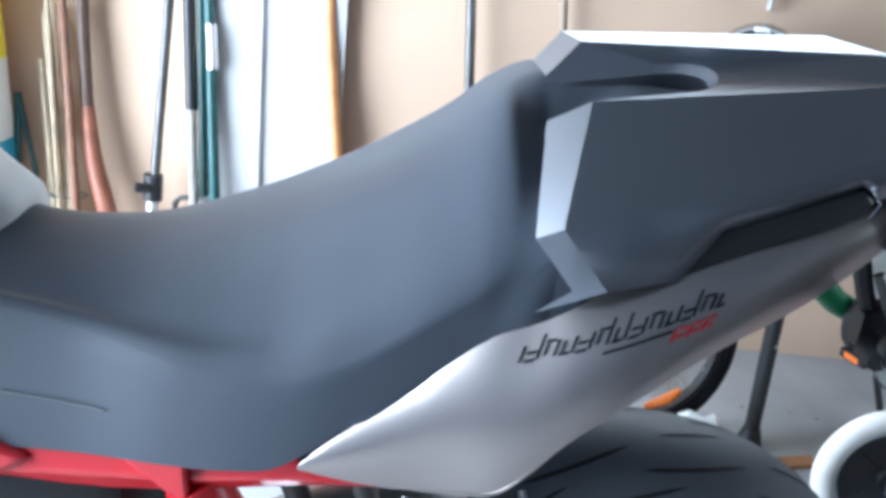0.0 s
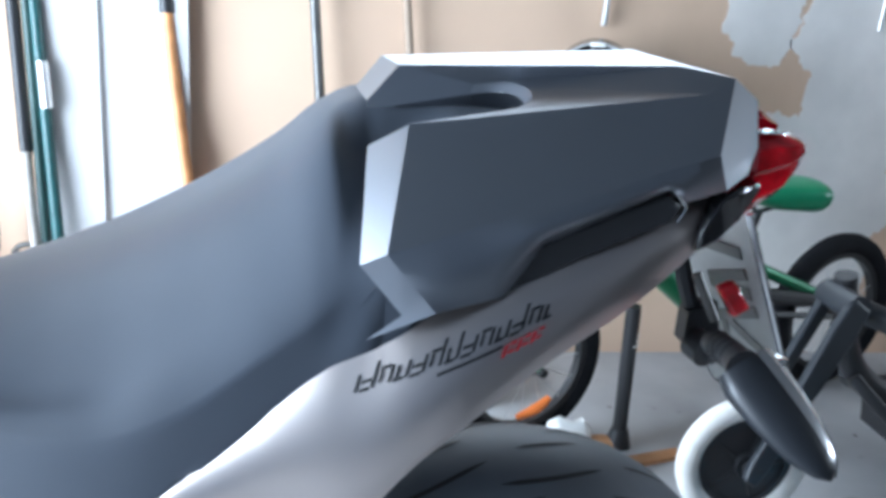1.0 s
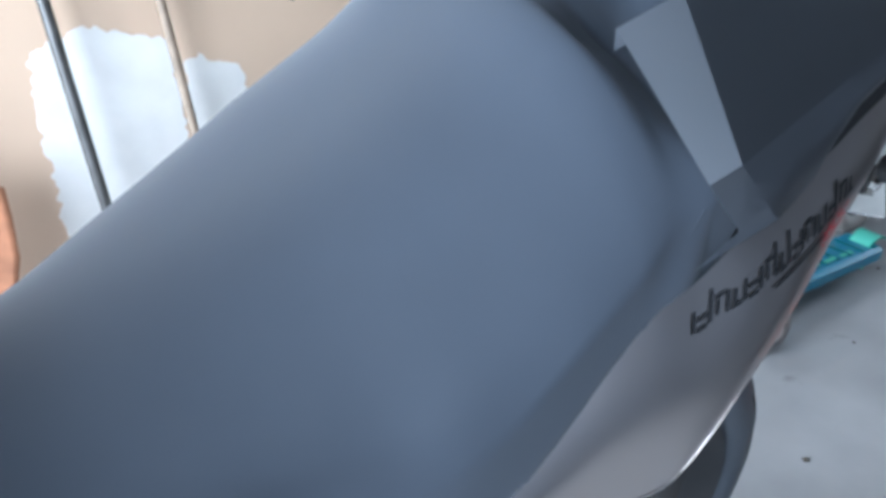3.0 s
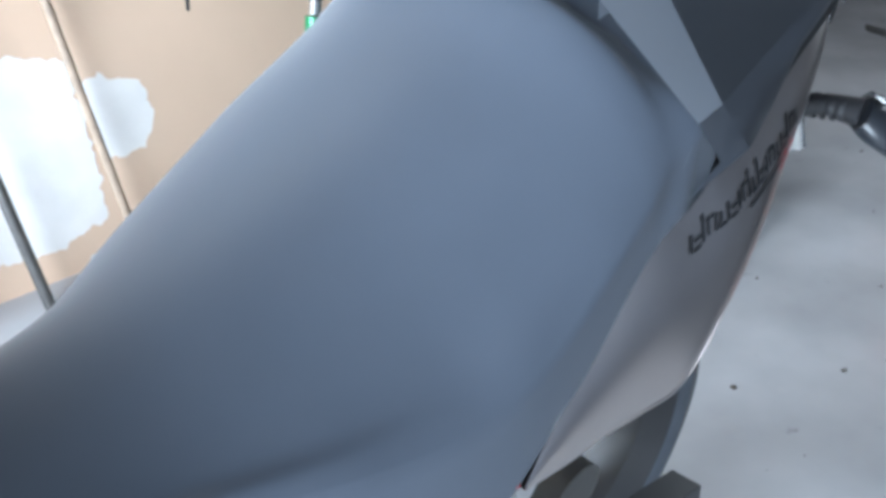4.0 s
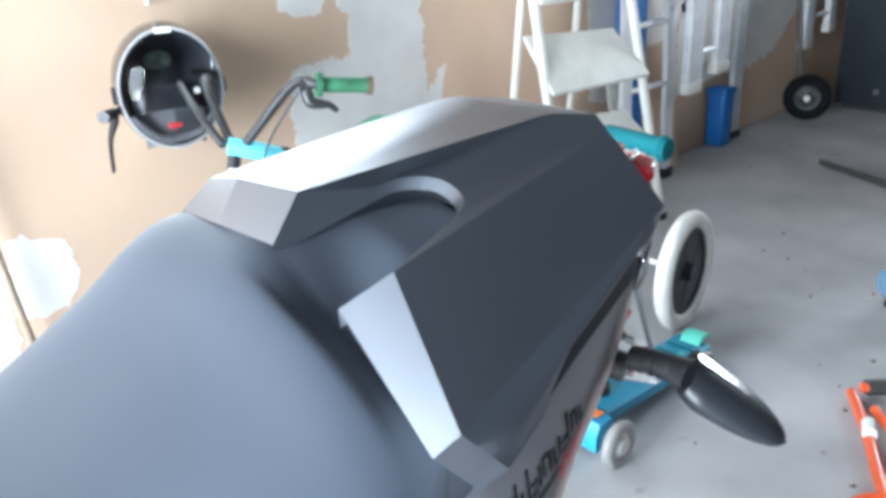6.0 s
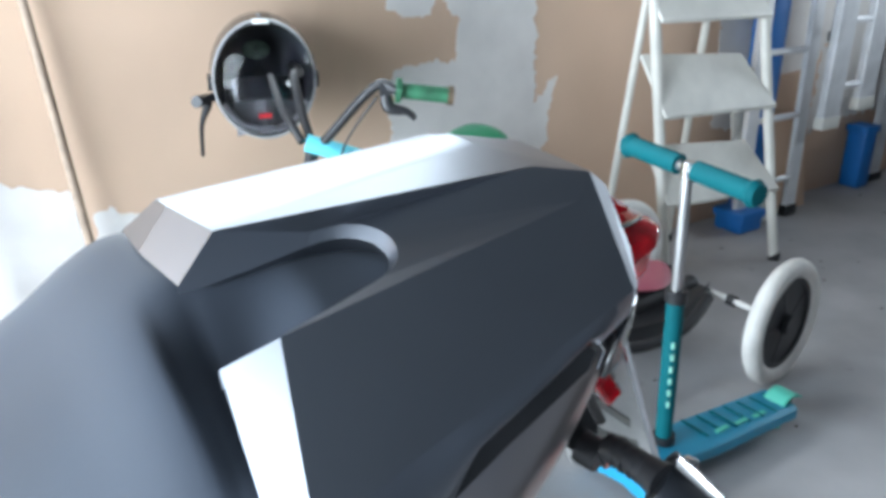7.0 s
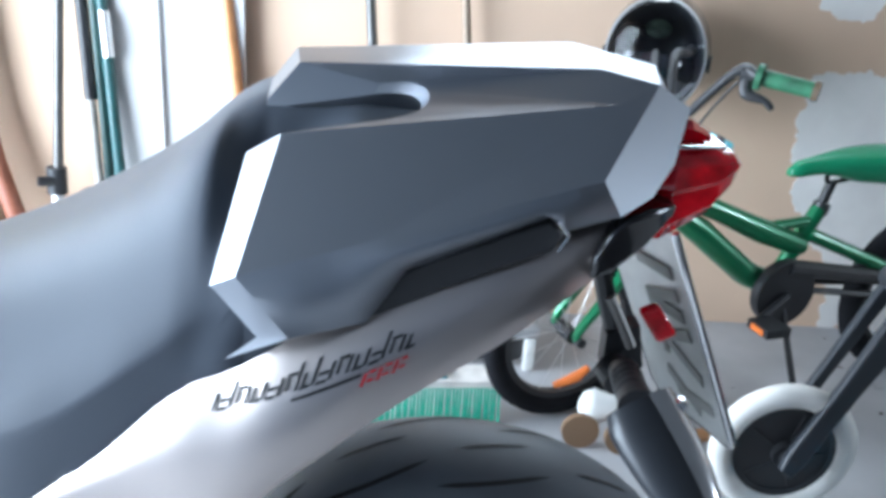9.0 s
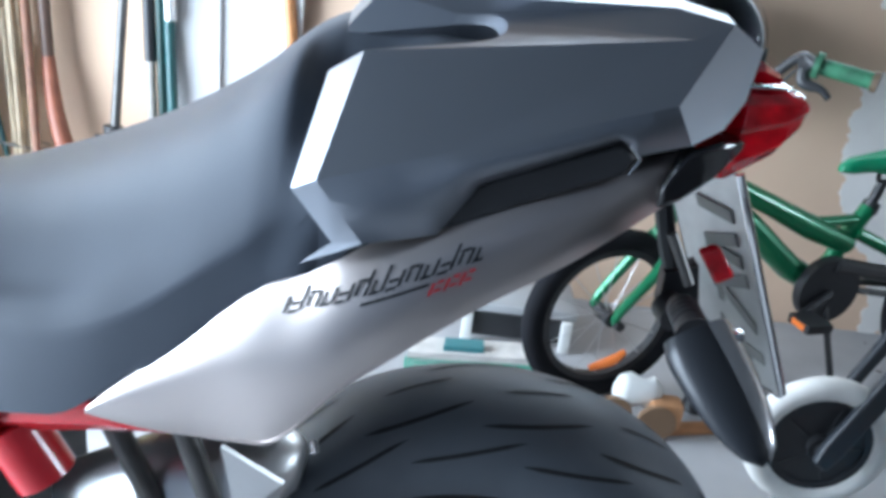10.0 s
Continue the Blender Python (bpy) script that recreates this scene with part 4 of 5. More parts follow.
def sack():
    ob = thing("bagged_goods", "yellow, white and blue plastic sack standing by the wall", "sack", (-1.30, 2.36, 0))
    YEL = mat("yellow_sack", (0.75, 0.62, 0.03), 0.4, 0, 0.08)
    bands = ((0.0, 0.42, YEL), (0.42, 0.50, BLUE), (0.50, 0.72, WHITE), (0.72, 1.05, YEL))
    for z0, z1, m in bands:
        rings = []
        for z in (z0, (z0 + z1) / 2, z1):
            f = 1 - 0.12 * (z / 1.05) ** 3
            rings.append([(-1.285 + 0.185 * f * math.copysign(abs(math.cos(a)) ** 0.6, math.cos(a)), 2.36 + 0.12 * f * math.copysign(abs(math.sin(a)) ** 0.6, math.sin(a)), z) for a in [2 * math.pi * k / 24 for k in range(24)]])
        piece("band", loft(rings, closed=True, cap=True), m, ob)
    return ob


sack()

# ---- toys and tools on the floor ----


def wheel_parts(parent, centre, axle, r, tube_r, tyre_mat, hub_mat, name="wheel", spokes=0, disc=False, label=""):
    """A wheel as a tyre with its rim, hub and spokes below it; axle is the direction of its axis."""
    c = Vector(centre)
    m = Matrix.Translation(c) @ Vector(axle).to_track_quat("Z", "Y").to_matrix().to_4x4()
    prof = [(r - tube_r + tube_r * math.cos(2 * math.pi * k / 12), tube_r * 0.95 * math.sin(2 * math.pi * k / 12)) for k in range(12)]
    w = piece(name, spin(prof, m, 48), tyre_mat, parent, label, angle=70)
    ri = r - 2 * tube_r
    part("rim", spin([(ri + 0.004, tube_r * 0.5), (ri - 0.012, tube_r * 0.45), (ri - 0.012, -tube_r * 0.45), (ri + 0.004, -tube_r * 0.5)], m, 40), hub_mat, w)
    ax = Vector(axle).normalized()
    part("hub", tube([c - ax * tube_r * 1.1, c + ax * tube_r * 1.1], 0.02 if not disc else 0.03, 14), hub_mat, w)
    if disc:
        part("wheel_disc", spin([(ri - 0.010, 0.008), (0.02, 0.012), (0.02, -0.012), (ri - 0.010, -0.008)], m, 40), hub_mat, w, "dark plastic wheel disc")
        for k in range(5):
            a = 2 * math.pi * k / 5
            d = m.to_3x3() @ Vector((math.cos(a), math.sin(a), 0))
            part("rib", tube([c + d * 0.025, c + d * (ri - 0.012)], [0.014, 0.010], 8), hub_mat, w)
    for k in range(spokes):
        a = 2 * math.pi * k / spokes
        d = m.to_3x3() @ Vector((math.cos(a), math.sin(a), 0))
        part("spoke", tube([c + ax * (0.015 if k % 2 else -0.015), c + d * (ri - 0.01)], 0.0012, 5), ALU, w)
    return w


LIGHT_CYAN = mat("pale_cyan_foam", (0.14, 0.62, 0.72), 0.65, 0, 0.06)
MINT = mat("mint_rubber", (0.10, 0.55, 0.42), 0.55, 0, 0.08)
GRIPGREEN = mat("faded_green_grip", (0.03, 0.14, 0.07), 0.6, 0, 0.35, 40, 0.3, 150)
GREENVINYL = mat("green_vinyl", (0.008, 0.23, 0.105), 0.35, 0, 0.06)


KNOB = mat("knobbly_rubber", (0.010, 0.010, 0.012), 0.85, 0, 0.2, 30, 0.4, 300, spec=0.15)


def kids_bike():
    ob = thing("kids_bicycle", "green children's bicycle with black tyres and handlebar", "bicycle", (0.72, 1.90, 0))
    f, r = Vector((0.69, 1.95, 0.23)), Vector((1.735, 2.285, 0.25))
    along = (r - f).normalized()
    ax = Vector((along.y, -along.x, 0))
    fa = Vector((0.38, -0.92, 0)).normalized()
    fwheel = wheel_parts(ob, f, fa, 0.229, 0.027, KNOB, BLACK, "front_wheel", 16, label="black knobbly front tyre")
    part("spoke_reflector", tube([f + Vector((-0.02, -0.015, -0.145)), f + Vector((0.03, -0.02, -0.115)), f + Vector((0.06, -0.02, -0.085))], [0.008, 0.014, 0.008], 8, smooth_steps=3), ORANGE, fwheel, "orange spoke reflector")
    wheel_parts(ob, r, ax, 0.25, 0.032, KNOB, BLACK, "rear_wheel", 16, label="black knobbly rear tyre")
    head_t, head_b = Vector((0.834, 1.965, 0.683)), Vector((0.780, 1.955, 0.455))
    crank = Vector((1.235, 2.105, 0.32))
    seat_t = Vector((1.336, 2.145, 0.522))
    piece("head_tube", tube([head_b, head_t], 0.022, 14), GREEN, ob, "green head tube")
    for sgn2 in (-1, 1):
        o = fa * 0.05 * sgn2
        piece("fork_leg", tube([head_b + o * 0.5 + Vector((0, 0, -0.01)), head_b + o + Vector((-0.01, 0, -0.06)), f + o + Vector((0.0, 0, 0.03)), f + o], [0.015, 0.015, 0.012, 0.010], 10, smooth_steps=4), GREEN, ob, "green fork leg")
        piece("axle_nut", tube([f + o * 0.8, f + o * 1.35], 0.012, 8), BLACK, ob)
        so = ax * 0.055 * sgn2
        piece("chain_stay", tube([crank + so * 0.4, r + so], 0.010, 8), BLACK, ob)
        piece("seat_stay", tube([seat_t.lerp(crank, 0.30) + so * 0.3, r + so + Vector((0, 0, 0.03))], 0.018, 12), GREEN, ob)
    piece("down_tube", tube([Vector((0.812, 1.955, 0.610)), Vector((0.985, 2.005, 0.494)), Vector((1.145, 2.069, 0.365)), crank], [0.020, 0.033, 0.033, 0.033], 16), GREEN, ob, "thick green down tube")
    piece("top_tube", tube([Vector((0.825, 1.96, 0.645)), Vector((0.93, 1.99, 0.585)), Vector((1.055, 2.033, 0.529)), Vector((1.175, 2.081, 0.474)), Vector((1.30, 2.13, 0.425))], [0.018, 0.025, 0.027, 0.032, 0.028], 16, smooth_steps=5), GREEN, ob, "green curved top tube")
    piece("frame_brace", tube([Vector((1.13, 2.063, 0.497)), Vector((1.20, 2.09, 0.487)), Vector((1.325, 2.14, 0.492))], 0.014, 12, smooth_steps=4), GREEN, ob, "slim green frame brace")
    piece("seat_tube", tube([crank, seat_t], 0.021, 14), GREEN, ob)
    piece("seat_post", tube([seat_t, seat_t + Vector((0.02, 0.008, 0.07))], 0.013, 12), BLACK, ob)
    piece("post_clamp", tube([seat_t + Vector((0, 0, -0.012)), seat_t + Vector((0.006, 0.002, 0.016))], 0.022, 12), BLACK, ob)
    # saddle
    rings = []
    nose, tail = Vector((1.215, 2.096, 0.626)), Vector((1.545, 2.205, 0.648))
    for k in range(13):
        u = k / 12
        c = nose.lerp(tail, u) + Vector((0, 0, 0.012 * math.sin(math.pi * u)))
        w, h = 0.024 + 0.075 * max(0, (u - 0.15)) ** 0.9 * 1.1, 0.024 + 0.012 * u
        if k in (0, 12):
            w, h = w * 0.45, h * 0.5
        rings.append([c + ax * (w * math.cos(a)) + Vector((0, 0, h * math.sin(a) * (1 if math.sin(a) > 0 else 0.7 + 1.1 * max(0.0, min(1.0, 3 * u - 0.8))))) for a in [2 * math.pi * j / 16 for j in range(16)]])
    sad = piece("saddle", loft(rings, closed=True, cap=True), GREENVINYL, ob, "glossy green saddle", angle=70)
    part("saddle_rail", tube([nose.lerp(tail, 0.35) + Vector((0, 0, -0.02)), seat_t + Vector((0.02, 0.008, 0.07)), nose.lerp(tail, 0.85) + Vector((0, 0, -0.025))], 0.006, 8, smooth_steps=4), BLACK, sad)
    # crank, chain case and pedals
    piece("chain_case", spin([(0.088, -0.014), (0.088, 0.014), (0.002, 0.012), (0.002, -0.012)], Matrix.Translation(crank + ax * 0.05) @ ax.to_track_quat("Z", "Y").to_matrix().to_4x4(), 32), BLACK, ob, "black chain guard")
    piece("chain_guard", tube([crank + ax * 0.05 + Vector((0, 0, 0.07)), r + ax * 0.05 + Vector((0, 0, 0.045))], 0.022, 10), BLACK, ob)
    for sgn2, dz, da in ((1, -0.055, -0.10), (-1, -0.075, 0.12)):
        end = crank + ax * 0.09 * sgn2 + along * da + Vector((0, 0, dz))
        piece("crank_arm", tube([crank + ax * 0.07 * sgn2, end], 0.010, 8), BLACK, ob)
        ped = piece("pedal", slab([end + ax * sgn2 * a + along * b for a, b in ((0.01, -0.035), (0.085, -0.035), (0.085, 0.035), (0.01, 0.035))], (0, 0, 0.022)), BLACK, ob)
        part("pedal_reflector", slab([end + ax * sgn2 * a + along * -0.037 + Vector((0, 0, 0.003)) for a in (0.025, 0.07)] + [end + ax * sgn2 * a + along * -0.037 + Vector((0, 0, 0.018)) for a in (0.07, 0.025)], along * 0.003), ORANGE, ped, "orange pedal reflector")
    # stem, bars, grips, lever
    stem = Vector((0.866, 1.985, 0.755))
    piece("stem", tube([head_t, head_t.lerp(stem, 0.42)], 0.014, 12), ALU, ob, "bright stem")
    piece("stem_clamp", tube([head_t.lerp(stem, 0.42), stem], 0.015, 12), BLACK, ob, "black stem clamp")
    pl = [Vector(p) for p in ((1.000, 2.370, 0.872), (0.985, 2.300, 0.876), (0.945, 2.200, 0.882), (0.893, 2.126, 0.883), (0.868, 2.000, 0.765), (0.874, 1.970, 0.758), (0.940, 1.840, 0.905), (0.966, 1.782, 0.906), (1.055, 1.731, 0.895))]
    bar_dir = (pl[8] - pl[7]).normalized()
    piece("handlebar", tube(pl, 0.0105, 12, smooth_steps=6), BLACK, ob, "black riser handlebar")
    piece("grip", tube([pl[7], pl[8]], 0.0168, 14), GRIPGREEN, ob, "worn green rubber grip")
    piece("grip_flange", tube([pl[7] - bar_dir * 0.006, pl[7] + bar_dir * 0.006], 0.026, 16), GRIPGREEN, ob)
    piece("grip_end", tube([pl[8], pl[8] + bar_dir * 0.012], 0.0205, 14), mat("brown_end_cap", (0.12, 0.08, 0.05), 0.6), ob)
    clamp = Vector((0.953, 1.812, 0.905))
    lev = piece("brake_lever", tube([clamp, clamp + Vector((0.0, -0.012, -0.036)), clamp + Vector((0.03, -0.035, -0.045)), clamp + Vector((0.045, -0.045, -0.06))], [0.012, 0.014, 0.008, 0.006], 10, smooth_steps=4), BLACK, ob, "black brake lever")
    part("lever_clamp", tube([clamp - bar_dir * 0.012, clamp + bar_dir * 0.012], 0.018, 12), BLACK, lev)
    cl = Vector((0.748, 2.345, 0.803))
    lev = piece("brake_lever", tube([cl + Vector((0.03, 0.05, 0.0)), cl + Vector((0.008, 0.0, -0.012)), cl + Vector((-0.004, 0.015, -0.06)), cl + Vector((0.004, 0.05, -0.148))], [0.012, 0.011, 0.006, 0.005], 10, smooth_steps=4), BLACK, ob, "black brake lever")
    part("lever_clamp", tube([cl + Vector((-0.018, 0.0, 0.004)), cl + Vector((0.02, 0.03, 0.0))], 0.015, 12), BLACK, lev)
    piece("bar_end", tube([cl + Vector((-0.012, -0.004, 0.004)), Vector((0.815, 2.385, 0.812))], 0.0105, 12), BLACK, ob, "black bar end through the helmet")
    pad0, pad1 = Vector((0.848, 1.985, 0.766)), Vector((0.992, 1.938, 0.711))
    piece("foam_pad", tube([pad0, pad0.lerp(pad1, 0.4) + Vector((0, -0.012, 0.002)), pad1], 0.0205, 16, smooth_steps=4), LIGHT_CYAN, ob, "pale cyan foam tube pad")
    c = pad0.lerp(pad1, 0.74) + Vector((0, -0.009, 0.001))
    strap = piece("strap", tube([c, c + Vector((0.016, -0.004, -0.006))], 0.0232, 16), BLACK, ob, "black strap")
    part("strap_end", tube([c + Vector((0.008, -0.016, -0.012)), c + Vector((0.012, -0.014, -0.03)), c + Vector((0.016, -0.010, -0.045))], [0.007, 0.009, 0.005], 8, smooth_steps=3), BLACK, strap)
    piece("cable", tube([clamp + Vector((-0.01, 0.02, -0.02)), Vector((0.905, 1.90, 0.78)), Vector((0.895, 1.945, 0.68)), Vector((0.86, 1.965, 0.61))], 0.003, 6, smooth_steps=6), BLACK, ob)
    piece("cable", tube([Vector((0.862, 2.19, 0.884)), Vector((0.838, 2.08, 0.83)), Vector((0.846, 2.0, 0.765))], [0.007, 0.010, 0.010], 10, smooth_steps=5), BLACK, ob, "thick black cable sleeve")
    piece("kickstand", tube([crank + ax * 0.04, Vector((1.33, 1.98, 0.0))], 0.009, 8), BLACK, ob)
    return ob


kids_bike()


def helmet():
    ob = thing("helmet", "black open-face helmet hanging against the wall", "helmet", (0.90, Y1 - 0.02, 0.86))
    c = Vector((0.905, 2.33, 0.858))
    SHELL = mat("helmet_shell", (0.03, 0.03, 0.032), 0.22, 0.0, 0.1, 10, 0, 200, 0.6)
    PAD = mat("helmet_padding", (0.02, 0.02, 0.025), 0.8, 0, 0.3, 30, 0.4, 200)

    VISOR = mat("smoked_visor", (0.62, 0.62, 0.64), 0.16, 0, 0.05, coat=0.35)
    VISOR.node_tree.nodes["Principled BSDF"].inputs["Transmission Weight"].default_value = 1.0
    VISOR.node_tree.nodes["Principled BSDF"].inputs["IOR"].default_value = 1.05

    def ring(rad, dy, squash=1.0, drop=0.0, n=36):
        return [(c.x + rad * 0.128 * math.cos(a), c.y + dy, c.z + drop + rad * 0.150 * squash * math.sin(a) + 0.0) for a in [2 * math.pi * k / n for k in range(n)]]

    outer = [ring(1.0, -0.06), ring(1.05, -0.02), ring(1.04, 0.04), ring(0.92, 0.10), ring(0.68, 0.145), ring(0.35, 0.168), ring(0.02, 0.175)]
    piece("shell", loft(outer, closed=True), SHELL, ob, "grey and black helmet shell", angle=70)
    piece("rim_trim", loft([ring(1.0, -0.06), ring(0.985, -0.066), ring(0.955, -0.066), ring(0.94, -0.05)], closed=True), mat("pale_trim", (0.32, 0.32, 0.32), 0.3), ob, "pale edge trim")
    piece("padding", loft([ring(0.92, -0.055), ring(0.86, -0.03), ring(0.84, 0.04), ring(0.62, 0.10), ring(0.3, 0.125), ring(0.02, 0.13)], closed=True), PAD, ob, "black inner padding", angle=70)
    piece("cheek_pad", loft([[(c.x - 0.075 + 0.15 * k / 8, c.y - 0.03 + 0.03 * abs(k / 4 - 1), c.z - 0.055 - 0.05 * j + 0.015 * math.sin(math.pi * k / 8)) for k in range(9)] for j in range(3)]), mat("grey_cheek_pad", (0.10, 0.10, 0.11), 0.7), ob, "grey cheek pad")
    piece("red_tag", box(c.x - 0.02, c.x + 0.014, c.y - 0.046, c.y - 0.036, c.z - 0.099, c.z - 0.086, 0.002), RED, ob, "small red tag")
    piece("crown_pad", loft([[(c.x - 0.01 + 0.034 * q * math.cos(a), c.y + 0.035 + 0.03 * q, c.z + 0.055 + 0.024 * q * math.sin(a)) for a in [2 * math.pi * k / 14 for k in range(14)]] for q in (0.05, 0.6, 1.0)], closed=True), mat("olive_pad", (0.07, 0.10, 0.07), 0.8, 0, 0.4, 60), ob, "olive crown pad")
    piece("inner_visor", loft([[(c.x + 0.098 * math.cos(a), c.y - 0.035 + 0.03 * (1 - math.sin(a)), c.z - 0.012 - 0.03 * j + 0.02 * math.sin(a)) for a in [math.pi * k / 12 for k in range(13)]] for j in range(3)]), GLOSS, ob, "glossy black inner visor", angle=60)
    piece("visor", loft([ring(0.955, -0.060), ring(0.90, -0.074), ring(0.72, -0.090), ring(0.42, -0.101), ring(0.02, -0.105)], closed=True), VISOR, ob, "smoked clear visor", angle=70)
    piece("chin_bar", tube([(c.x - 0.105, c.y - 0.05, c.z - 0.06), (c.x - 0.06, c.y - 0.056, c.z - 0.112), (c.x, c.y - 0.058, c.z - 0.126), (c.x + 0.06, c.y - 0.056, c.z - 0.112), (c.x + 0.105, c.y - 0.05, c.z - 0.06)], 0.011, 10, smooth_steps=5), mat("grey_chin_trim", (0.16, 0.16, 0.17), 0.4), ob, "grey chin bar")
    piece("snap", tube([(c.x + 0.06, c.y - 0.052, c.z - 0.012), (c.x + 0.06, c.y - 0.045, c.z - 0.012)], 0.008, 10), WHITE, ob, "bright snap fastener")
    # small white rectangle at the top of the rim
    piece("front_label", box(c.x - 0.022, c.x + 0.018, c.y - 0.069, c.y - 0.062, c.z + 0.136, c.z + 0.149, 0.002), WHITE, ob, "small white rectangle")
    piece("hook", tube([(c.x, c.y + 0.17, c.z + 0.02), (c.x, Y1 + 0.03, c.z + 0.03)], 0.008, 8), STEEL, ob, "steel wall hook")
    for sgn2 in (-1, 1):
        piece("hinge_cap", tube([(c.x + sgn2 * 0.128, c.y - 0.01, c.z - 0.01), (c.x + sgn2 * 0.138, c.y - 0.01, c.z - 0.01)], 0.022, 14), BLACK, ob)
    turn = Matrix.Translation(c) @ Matrix.Rotation(radians(-20), 4, "Z") @ Matrix.Translation(-c)
    ob.matrix_world = turn @ ob.matrix_world
    return ob


helmet()


def scooter():
    ob = thing("kick_scooter", "turquoise three-wheeled children's scooter with a T handlebar", "scooter", (1.45, 1.36, 0))
    top, low = Vector((1.408, 1.372, 0.771)), Vector((1.442, 1.372, 0.085))
    piece("lower_stem", tube([low, low.lerp(top, 0.56)], 0.0195, 16), TEAL, ob, "turquoise lower stem")
    band = piece("stem_sticker", tube([low.lerp(top, 0.14), low.lerp(top, 0.46)], 0.0202, 16), TEAL, ob, "turquoise patterned sticker")
    for k in range(6):
        t = 0.17 + 0.045 * k
        part("sticker_bar", tube([low.lerp(top, t) + Vector((-0.012, -0.014, 0)), low.lerp(top, t + 0.022) + Vector((-0.012, -0.014, 0))], 0.0045, 8), mat("pale_mint", (0.30, 0.70, 0.55), 0.5) if k == 0 else bpy.data.materials["pale_mint"], band)
    piece("upper_stem", tube([low.lerp(top, 0.55), top], 0.0125, 14), ALU, ob, "silver upper stem")
    piece("collar", tube([low.lerp(top, 0.555), low.lerp(top, 0.595)], 0.025, 14), BLACK, ob, "black quick-release collar")
    d = Vector((0.012, 0.170, 0.008))
    bar = piece("handlebar", tube([top - d * 1.0, top + d * 1.0], 0.012, 12), ALU, ob, "silver T bar")
    for p, q in ((top + d * 0.14, top + d * 1.0), (top - d * 0.14, top - d * 1.0)):
        gr = part("foam_grip", tube([p, p.lerp(q, 0.85), q], [0.022, 0.022, 0.023], 16), TEAL, bar, "turquoise foam grip")
        part("grip_end", tube([q.lerp(p, 0.08), q, q + (q - p).normalized() * 0.012], [0.022, 0.029, 0.022], 16), TEAL, bar)
    piece("stem_joint", tube([top + Vector((0, 0, -0.02)), top + Vector((0, 0, 0.013))], 0.016, 12), CHROME, ob)
    # deck
    rings = []
    for u in [k / 12 for k in range(13)]:
        c = Vector((1.38, 1.362, 0.075)).lerp(Vector((1.865, 1.345, 0.065)), u)
        w = 0.062 - 0.012 * abs(u - 0.4)
        rings.append([c + Vector((0.0, -w, -0.015)), c + Vector((0, -w, 0.012)), c + Vector((0, -w * 0.8, 0.02)), c + Vector((0, w * 0.8, 0.02)), c + Vector((0, w, 0.012)), c + Vector((0, w, -0.015))])
    deck = piece("deck", loft(rings, closed=True, cap=True), BLUE, ob, "blue plastic deck")
    for k in range(7):
        c = Vector((1.55, 1.365, 0.0945)).lerp(Vector((1.84, 1.34, 0.087)), k / 6)
        part("tread_bar", tube([c + Vector((0, -0.04, 0)), c + Vector((0, 0.04, 0))], 0.0035, 6), TEAL, deck)
    for k in range(3):
        c = Vector((1.58, 1.32, 0.0955)).lerp(Vector((1.72, 1.315, 0.090)), k / 2)
        part("deck_mark", box(c.x, c.x + 0.045, c.y, c.y + 0.012, c.z - 0.003, c.z + 0.001, 0), MINT, deck)
    yoke = piece("front_yoke", loft([[Vector((1.345 + a * 0.04, y, z + 0.055 - 0.02 * abs(y - 1.37) / 0.12)) for a, z in ((-1, -0.02), (-1, 0.02), (-0.6, 0.05), (0.6, 0.05), (1, 0.02), (1, -0.02))] for y in (1.285, 1.30, 1.33, 1.37, 1.41, 1.46, 1.49)], closed=True, cap=True), mat("bright_blue_plastic", (0.02, 0.33, 0.56), 0.4, 0, 0.08), ob, "bright blue front yoke")
    piece("stem_collar", tube([low + Vector((0.002, 0, 0.0)), low + Vector((0, 0, 0.03))], 0.027, 16), BLACK, ob, "black stem collar")
    part("yoke_mark", box(1.33, 1.36, 1.30, 1.335, 0.101, 0.1035, 0), ORANGE, yoke, "small orange mark")
    for y in (1.235, 1.505):
        wheel_parts(ob, (1.325, y, 0.06), (0, 1, 0), 0.06, 0.016, mat("smoked_wheel", (0.30, 0.29, 0.28), 0.4) if y < 1.3 else bpy.data.materials["smoked_wheel"], WHITE, "front_wheel", label="grey translucent front wheel")
    wheel_parts(ob, (1.87, 1.338, 0.045), (0, 1, 0), 0.045, 0.014, bpy.data.materials["smoked_wheel"], WHITE, "rear_wheel", label="small rear wheel")
    fend = []
    for k in range(9):
        a = radians(-30 + 20 * k)
        fend.append([Vector((1.87 - 0.056 * math.cos(a), 1.338 + y, 0.05 + 0.056 * math.sin(a))) for y in (-0.03, -0.022, 0.022, 0.03)])
    o = piece("rear_brake", loft(fend), MINT, ob, "mint rear brake fender", angle=60)
    o.modifiers.new("thick", "SOLIDIFY").thickness = 0.006
    return ob


scooter()


